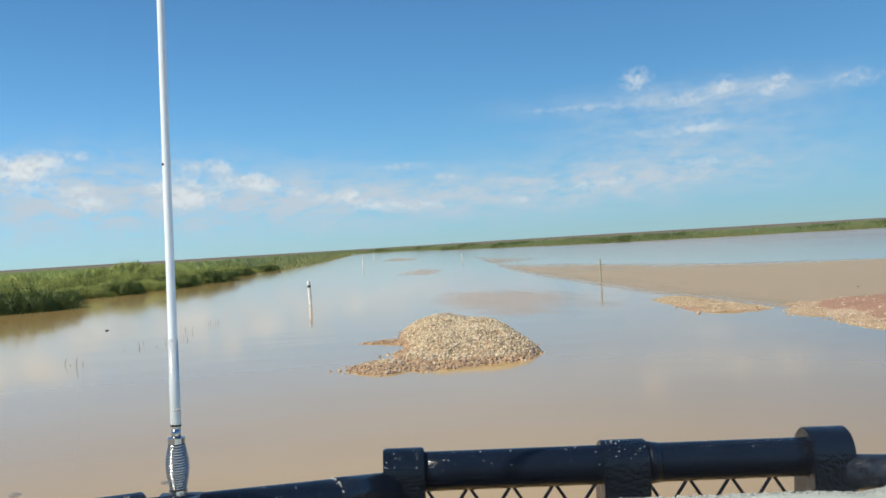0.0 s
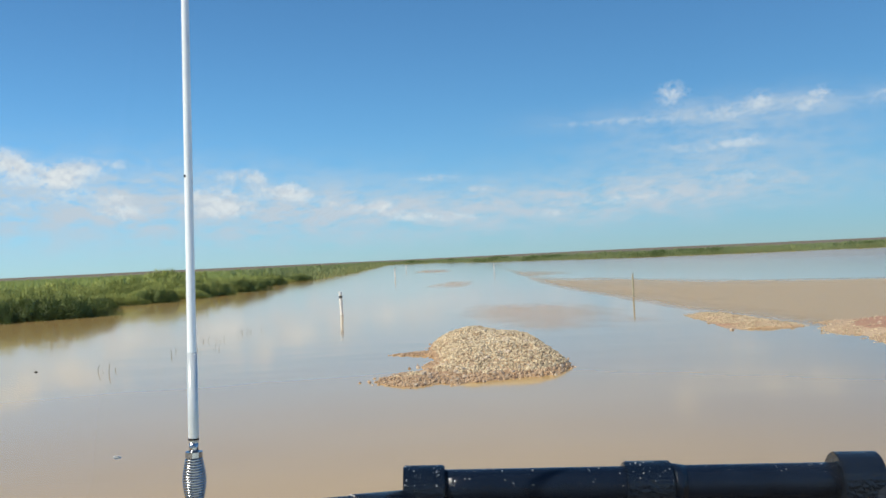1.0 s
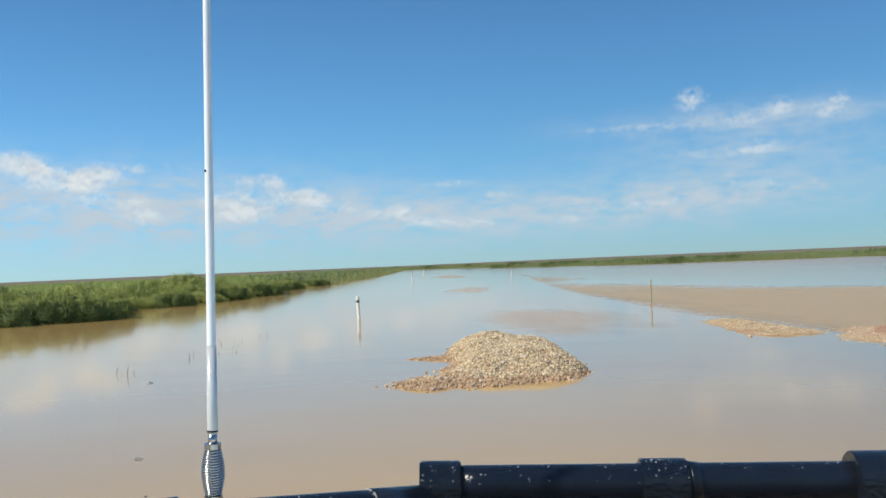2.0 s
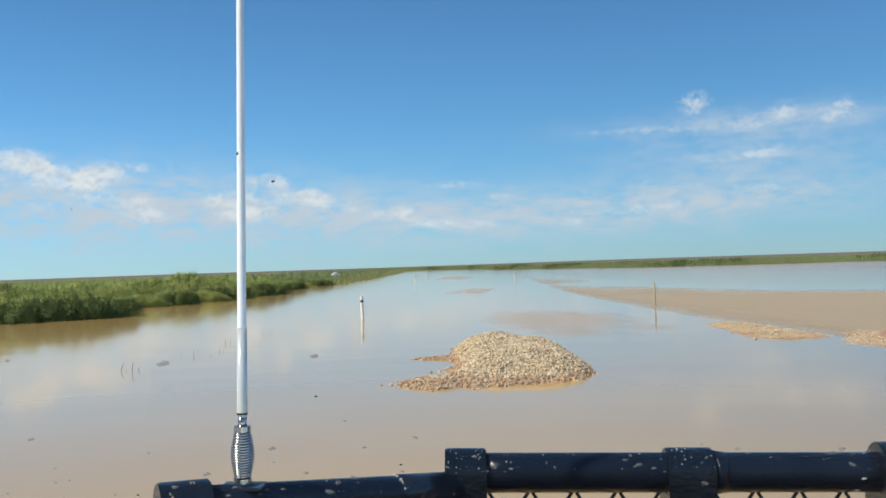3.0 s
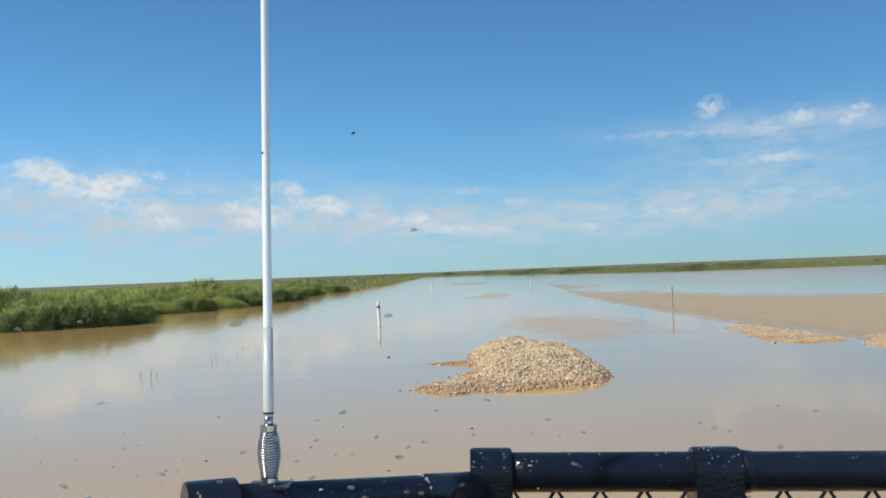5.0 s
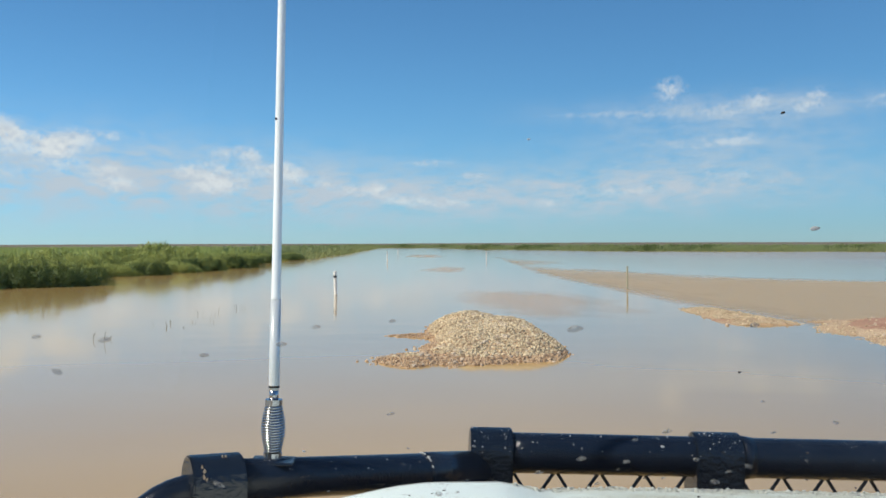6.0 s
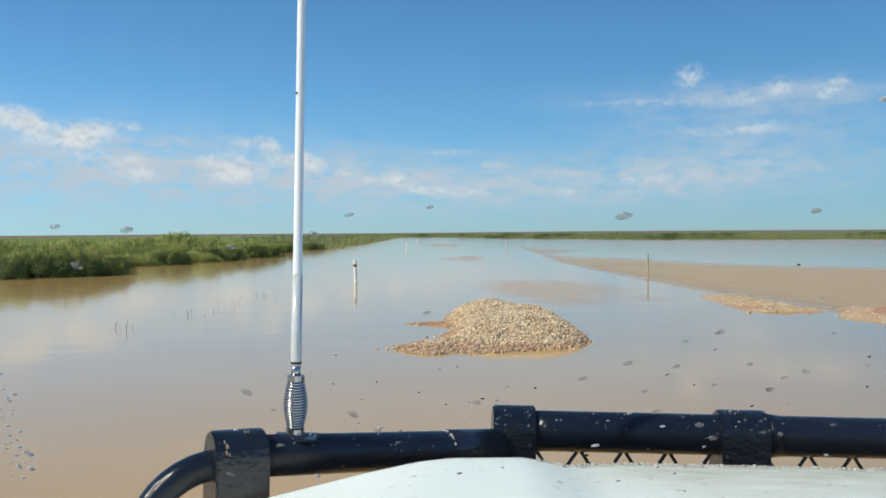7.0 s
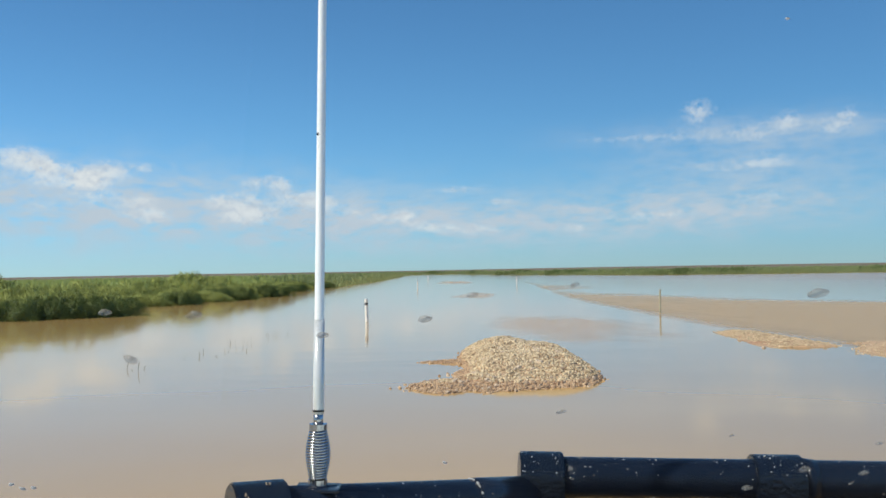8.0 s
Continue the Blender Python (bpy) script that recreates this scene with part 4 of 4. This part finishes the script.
    part("bumper_beam", bm, BLACK, vehicle)


def antenna():
    x, y, z0 = -0.2083, 1.619, 1.2285
    lean = -math.tan(radians(0.4))
    # coil spring: fat in the middle
    turns, steps = 18, 12
    pts, h0, h1 = [], z0 + 0.012, 1.315
    for k in range(turns * steps + 1):
        u = k / (turns * steps)
        r = 0.0112 + 0.0058 * math.sin(math.pi * u) ** 1.2
        a = 2 * math.pi * k / steps
        pts.append((x + r * math.cos(a) + lean * u * 0.09, y + r * math.sin(a), h0 + (h1 - h0) * u))
    spring = part("antenna", sweep(bmesh.new(), pts, 0.0022, 7), CHROME, vehicle, "tall white whip antenna on a steel spring", True)
    core = [(x, y, h0 - 0.004), (x + lean * 0.045, y, (h0 + h1) / 2), (x + lean * 0.09, y, h1 + 0.004)]
    part("spring_core", sweep(bmesh.new(), core, [0.009, 0.0132, 0.009], 14), RUBBER, spring, smooth=True)
    for zc, rad, hh in ((h0 - 0.005, 0.0145, 0.010), (h1 + 0.003, 0.0135, 0.008)):
        part("spring_cap", sweep(bmesh.new(), [(x + lean * (zc - z0), y, zc - hh / 2), (x + lean * (zc - z0), y, zc + hh / 2)], rad, 16), CHROME, spring)
    bm = box(bmesh.new(), (x - 0.032, y - 0.030, z0 - 0.003), (x + 0.034, y + 0.026, z0 + 0.002), 0.002)
    part("mounting_plate", bm, BLACK, spring)
    part("mounting_bolt", sweep(bmesh.new(), [(x, y - 0.018, z0 - 0.022), (x, y - 0.018, z0 - 0.002)], 0.009, 6), CHROME, spring)

    def up(z):
        return (x + lean * (z - z0), y, z)
    part("ferrule", sweep(bmesh.new(), [up(1.318), up(1.338)], 0.0072, 14), CHROME, spring, smooth=True)
    part("lower_rod", sweep(bmesh.new(), [up(1.336), up(1.345), up(1.476)], [0.0072, 0.0085, 0.0078], 16), FERRULE, spring, "translucent grey lower rod", True)
    part("whip", sweep(bmesh.new(), [up(1.474), up(1.478), up(1.9), up(2.75)], [0.0079, 0.0072, 0.0062, 0.0046], 16), WHIP, spring, "white fibreglass whip", True)
    bm = bmesh.new()
    bmesh.ops.create_icosphere(bm, subdivisions=2, radius=0.0022, matrix=Matrix.Translation(Vector(up(1.751)) + Vector((-0.0045, -0.0045, 0))))
    part("scuff_mark", bm, RUBBER, spring)
    part("band", sweep(bmesh.new(), [up(1.340), up(1.343)], 0.0086, 14), RUBBER, spring)


# heights across the bonnet's front edge, by distance from the middle line
BONNET_FRONT = ((0.0, 1.208), (0.25, 1.208), (0.33, 1.204), (0.365, 1.211), (0.39, 1.2165), (0.50, 1.2145), (0.55, 1.208), (0.62, 1.192), (0.78, 1.150), (0.90, 1.085))


def bonnet_point(u, v):
    """u from -1 to 1 across, v from 0 at the windscreen to 1 at the front edge."""
    d = abs(u) * 0.90
    z = edge_at(BONNET_FRONT, d)
    wide = 1.0 + 0.13 * (1 - v)
    y = 0.74 + 0.83 * v - 0.05 * d * d * v
    return Vector((MID + math.copysign(d * wide, u), y, z + 0.105 * (1 - v) + 0.012 * math.sin(math.pi * v)))


def body():
    cols, rows = 96, 26
    bm = bmesh.new()
    grid = []
    for j in range(-4, rows + 1):
        grid.append([bm.verts.new(bonnet_point(2 * i / cols - 1, j / rows)) for i in range(cols + 1)])
    # rolled front lip
    for drop, ahead in ((0.004, 0.008), (0.014, 0.014), (0.045, 0.016)):
        grid.append([bm.verts.new(bonnet_point(2 * i / cols - 1, 1.0) + Vector((0, ahead, -drop))) for i in range(cols + 1)])
    for a, b in zip(grid, grid[1:]):
        for i in range(cols):
            bm.faces.new((a[i], a[i + 1], b[i + 1], b[i]))
    bmesh.ops.recalc_face_normals(bm, faces=bm.faces)
    bonnet = part("bonnet", bm, PAINT, vehicle, "white bonnet spotted with dried mud", True)
    bonnet.data.materials.append(LIP)
    bonnet.data.polygons.foreach_set("material_index", [1 if k >= cols * (rows + 3) else 0 for k in range(len(bonnet.data.polygons))])
    # flaking paint along the front edge
    rng = np.random.default_rng(41)
    flakes = []
    for _ in range(2600):
        u = (rng.uniform(-0.42, 1.0))
        v = 1.0 - 0.08 * rng.random() ** 2
        p = bonnet_point(u, v)
        flakes.append((p.x, p.y + (0.006 * rng.random() if v > 0.99 else 0), p.z - 0.0006, 0.0009 + 0.0024 * rng.random() ** 1.5))
    strewn("paint_flakes", flakes, bonnet, LIP)
    # dried mud spots on the bonnet
    bm = bmesh.new()
    for _ in range(420):
        u, v = rng.uniform(-0.62, 0.6), rng.uniform(0.05, 0.97)
        p, du, dv = bonnet_point(u, v), bonnet_point(u + 0.01, v), bonnet_point(u, v + 0.01)
        ex, ey = (du - p).normalized(), (dv - p).normalized()
        a, b = 0.0008 + 0.0052 * rng.random() ** 1.8, rng.uniform(0.0006, 0.0022)
        up = ex.cross(ey).normalized() * 0.0006
        ring = [bm.verts.new(p + up + ex * a * math.cos(k * 0.898) * rng.uniform(0.6, 1) + ey * b * math.sin(k * 0.898) * rng.uniform(0.6, 1)) for k in range(7)]
        top = bm.verts.new(p + up * 2)
        for k in range(7):
            bm.faces.new((ring[k], ring[(k + 1) % 7], top))
    tagged(part("mud_spots", bm, MUD, bonnet), kind="stuff")
    # front panel and guards below the bonnet
    bm = box(bmesh.new(), (MID - 0.80, 1.40, 0.30), (MID + 0.80, 1.54, 1.06), 0.04, 3)
    part("grille_panel", bm, RUBBER, vehicle)
    for sgn in (-1, 1):
        bm = box(bmesh.new(), (MID + sgn * 0.90 - 0.09, 0.5, -0.05), (MID + sgn * 0.90 + 0.09, 1.53, 1.06), 0.04, 3)
        part("front_guard", bm, PAINT, vehicle)
    # cowl and scuttle below the windscreen
    bm = box(bmesh.new(), (MID - 0.93, 0.55, 1.19), (MID + 0.93, 0.66, 1.275), 0.02, 2)
    part("scuttle", bm, RUBBER, vehicle)
    # closed cab round the camera
    bm = box(bmesh.new(), (MID - 0.90, -1.35, 1.96), (MID + 0.90, -0.06, 2.02), 0.025, 2)
    part("cab_roof", bm, PAINT, vehicle)
    bm = box(bmesh.new(), (MID - 0.90, -1.40, 0.0), (MID + 0.90, -1.34, 2.0), 0.02, 2)
    part("cab_back", bm, PAINT, vehicle)
    bm = box(bmesh.new(), (MID - 0.90, -1.35, 0.2), (MID + 0.90, 0.55, 0.26), 0.01, 1)
    part("cab_floor", bm, CABIN, vehicle)
    for sgn in (-1, 1):
        bm = box(bmesh.new(), (MID + sgn * 0.90 - 0.03, -1.35, -0.05), (MID + sgn * 0.90 + 0.03, 0.52, 1.25), 0.02, 2)
        part("door", bm, PAINT, vehicle)
        bm = sweep(bmesh.new(), [(MID + sgn * 0.90, 0.47, 1.24), (MID + sgn * 0.86, -0.05, 1.98)], 0.035, 10)
        part("windscreen_pillar", bm, PAINT, vehicle)
    bm = box(bmesh.new(), (MID - 0.88, 0.18, 0.75), (MID + 0.88, 0.56, 1.20), 0.05, 3)
    part("dashboard", bm, CABIN, vehicle)


def screen_point(x, z, off=0.0):
    """A point on the raked windscreen; off: metres towards the cabin."""
    n = Vector((0, 1, 0.7)).normalized()
    return Vector((x, 0.30 - 0.7 * (z - 1.47), z)) - n * off


# the larger splashes on the glass: across, height, half width
SPLASHES = [
    (-0.0409, 1.4881, 0.0010), (-0.0172, 1.4930, 0.0011), (-0.0121, 1.4896, 0.0007), (-0.0229, 1.4972, 0.0015), (0.0491, 1.4997, 0.0012), (0.0600, 1.4964, 0.0012),
    (0.0640, 1.4928, 0.0013), (0.0757, 1.4948, 0.0008), (0.0800, 1.4944, 0.0009), (-0.0540, 1.4792, 0.0012), (-0.0476, 1.5024, 0.0015), (0.0065, 1.5011, 0.0011),
    (0.0743, 1.5063, 0.0015), (0.0814, 1.5111, 0.0012), (0.0453, 1.5051, 0.0008), (-0.0807, 1.5319, 0.0014), (-0.0473, 1.5368, 0.0011), (-0.0300, 1.5399, 0.0012),
    (-0.0686, 1.5399, 0.0014), (-0.0834, 1.5402, 0.0011), (0.0343, 1.5452, 0.0017), (0.0734, 1.5472, 0.0012), (-0.0222, 1.5441, 0.0010), (-0.0056, 1.5460, 0.0008),
]


def windscreen():
    bm = bmesh.new()
    corners = [(MID - 0.86, 1.24), (MID + 0.86, 1.24), (MID + 0.82, 1.95), (MID - 0.82, 1.95)]
    inner = [bm.verts.new(screen_point(x, z)) for x, z in corners]
    outer = [bm.verts.new(screen_point(x, z, -0.005)) for x, z in corners]
    bm.faces.new(inner)
    bm.faces.new(outer[::-1])
    for k in range(4):
        bm.faces.new((inner[k], inner[(k + 1) % 4], outer[(k + 1) % 4], outer[k]))
    bmesh.ops.recalc_face_normals(bm, faces=bm.faces)
    pane = part("windscreen", bm, GLASS, vehicle, "clear windscreen flecked with drops")
    pane.visible_shadow = False
    # splashes on the outside: half-clear drops, drops with their glint painted white, and mud flecks
    rng = random.Random(12)
    kinds = (("water_drops", 22, DROP, (0.0003, 0.0006)), ("mud_flecks", 46, SPECK, (0.00015, 0.00045)), ("dried_spots", 75, BRIGHT_DROP, (0.0003, 0.0008)))
    for name, count, mat, sizes in kinds:
        bm = bmesh.new()
        spots = []
        for _ in range(count):
            x, z = rng.gauss(0.045, 0.06), rng.gauss(1.495, 0.012)
            if rng.random() < 0.10:
                x, z = rng.uniform(-0.1, 0.25), rng.uniform(1.50, 1.60)
            if mat is BRIGHT_DROP and rng.random() < 0.75:
                x, z = -0.109 + 0.0035 * abs(rng.gauss(0, 1)), rng.uniform(1.468, 1.507)
            spots.append((x, z, rng.uniform(*sizes) * (1.6 if rng.random() < 0.12 else 1.0)))
        if mat is DROP:
            spots += SPLASHES
            spots += [(rng.uniform(-0.01, 0.24), rng.gauss(1.516, 0.006), rng.uniform(0.0004, 0.0012)) for _ in range(30)]
        for x, z, size in spots:
            if -0.112 < x < -0.02 and z < 1.476:
                continue
            tilt = rng.uniform(-0.35, 0.35)
            flat = rng.uniform(0.42, 0.6)
            rings = []
            for share, rise in ((1.0, 0.0), (0.8, 0.24), (0.45, 0.40)):
                ring = []
                for k in range(12):
                    a = 6.283 * k / 12
                    px = share * size * math.cos(a) * (1 + 0.12 * math.sin(2 * a + tilt * 9))
                    pz = share * flat * size * math.sin(a) * (1 + 0.12 * math.cos(3 * a + tilt * 7))
                    dx, dz = px * math.cos(tilt) - pz * math.sin(tilt), px * math.sin(tilt) + pz * math.cos(tilt)
                    ring.append(bm.verts.new(screen_point(x + dx, z + dz, -0.0051 - rise * size * 0.7)))
                rings.append(ring)
            for low, high in zip(rings, rings[1:]):
                for k in range(12):
                    bm.faces.new((low[k], low[(k + 1) % 12], high[(k + 1) % 12], high[k]))
            bm.faces.new(rings[-1])
            bm.faces.new(rings[0][::-1])
        bmesh.ops.recalc_face_normals(bm, faces=bm.faces)
        tagged(part(name, bm, mat, pane, smooth=True), kind="stuff")
    return pane


def wiper():
    bm = sweep(bmesh.new(), [(-0.010, 0.70, 1.321), (0.025, 0.70, 1.3270), (0.085, 0.70, 1.3270), (0.108, 0.70, 1.3280), (0.130, 0.70, 1.3285), (0.155, 0.70, 1.3210), (0.18, 0.695, 1.3185)],
               [0.004, 0.007, 0.007, 0.0075, 0.009, 0.007, 0.006], 10)
    arm = part("wiper_arm", bm, RUBBER, vehicle, "black wiper arm parked at the scuttle", True)
    bm = box(bmesh.new(), (0.161, 0.692, 1.3145), (0.70, 0.706, 1.3325), 0.003)
    part("wiper_blade", bm, RUBBER, arm)


def askew(x, z):
    """The label sits a little crooked on the glass."""
    c, s = math.cos(radians(5.7)), math.sin(radians(5.7))
    dx, dz = x + 0.067, z - 1.4664
    return -0.067 + c * dx - s * dz, 1.4664 + s * dx + c * dz


def flat_on_screen(name, outline, off, mat, parent, thick=0.0004, label=""):
    """A thin sticker layer on the inside of the glass; outline in (x, z)."""
    outline = [askew(x, z) for x, z in outline]
    bm = bmesh.new()
    a = [bm.verts.new(screen_point(x, z, off)) for x, z in outline]
    b = [bm.verts.new(screen_point(x, z, off + thick)) for x, z in outline]
    n = len(outline)
    bm.faces.new(a)
    bm.faces.new(b[::-1])
    for k in range(n):
        bm.faces.new((a[k], a[(k + 1) % n], b[(k + 1) % n], b[k]))
    bmesh.ops.recalc_face_normals(bm, faces=bm.faces)
    return part(name, bm, mat, parent, label)


def rounded(x0, x1, z0, z1, r):
    pts = []
    for cx, cz, a0 in ((x1 - r, z1 - r, 0), (x0 + r, z1 - r, 90), (x0 + r, z0 + r, 180), (x1 - r, z0 + r, 270)):
        pts += [(cx + r * math.cos(radians(a0 + 22.5 * k)), cz + r * math.sin(radians(a0 + 22.5 * k))) for k in range(5)]
    return pts


def sticker_text(body_text, x, z, size, mat, parent):
    """Letters printed for the outside: seen from the cabin they read mirrored."""
    data = bpy.data.curves.new("print", "FONT")
    data.body, data.size, data.align_x, data.extrude = body_text, size, "CENTER", 0.0
    tmp = new("print", data)
    me = bpy.data.meshes.new_from_object(tmp.evaluated_get(bpy.context.evaluated_depsgraph_get()))
    bpy.data.objects.remove(tmp)
    for v in me.vertices:
        v.co = screen_point(*askew(x - v.co.x, z + v.co.y * 0.51), 0.0019)
    me.materials.clear()
    me.materials.append(mat)
    ob = new("print", me)
    ob.parent = parent
    return ob


def label_sticker(pane):
    x0, x1, z1, z0 = -0.1106, -0.0234, 1.4666, 1.4398
    sticker = flat_on_screen("registration_label", rounded(x0, x1, z0, z1, 0.003), 0.0003, RED_LABEL, pane, label="red registration label stuck inside the glass")
    w, h = x1 - x0, z1 - z0

    def q(u0, u1, v0, v1):
        return [(x0 + w * u0, z1 - h * v1), (x0 + w * u1, z1 - h * v1), (x0 + w * u1, z1 - h * v0), (x0 + w * u0, z1 - h * v0)]
    flat_on_screen("dark_panel", q(0.10, 0.41, 0.19, 0.82), 0.0009, DARK_LABEL, sticker)
    flat_on_screen("dark_panel", q(0.4105, 0.905, 0.40, 0.82), 0.0009, DARK_LABEL, sticker)
    sticker_text("6", x0 + w * 0.265, z1 - h * 0.545, 0.0250, INK, sticker)
    sticker_text("2012", x0 + w * 0.53, z1 - h * 0.345, 0.0067, ORANGE_INK, sticker)
    for k in range(6):
        u = 0.485 + 0.062 * k
        flat_on_screen("print_bar", q(u, u + 0.044, 0.43, 0.535), 0.0014, INK, sticker)
    flat_on_screen("print_bar", q(0.66, 0.80, 0.125, 0.145), 0.0009, ORANGE_INK, sticker)
    flat_on_screen("print_bar", q(0.83, 0.91, 0.10, 0.175), 0.0009, ORANGE_INK, sticker)
    flat_on_screen("print_bar", q(0.935, 0.95, 0.42, 0.68), 0.0009, DARK_LABEL, sticker)
    for v in (0.60, 0.65, 0.70):
        flat_on_screen("print_bar", q(0.17, 0.40, v, v + 0.016), 0.0014, INK, sticker)
        flat_on_screen("print_bar", q(0.47, 0.86, v, v + 0.016), 0.0014, INK, sticker)


bull_bar()
antenna()
body()
glass_pane = windscreen()
wiper()
label_sticker(glass_pane)
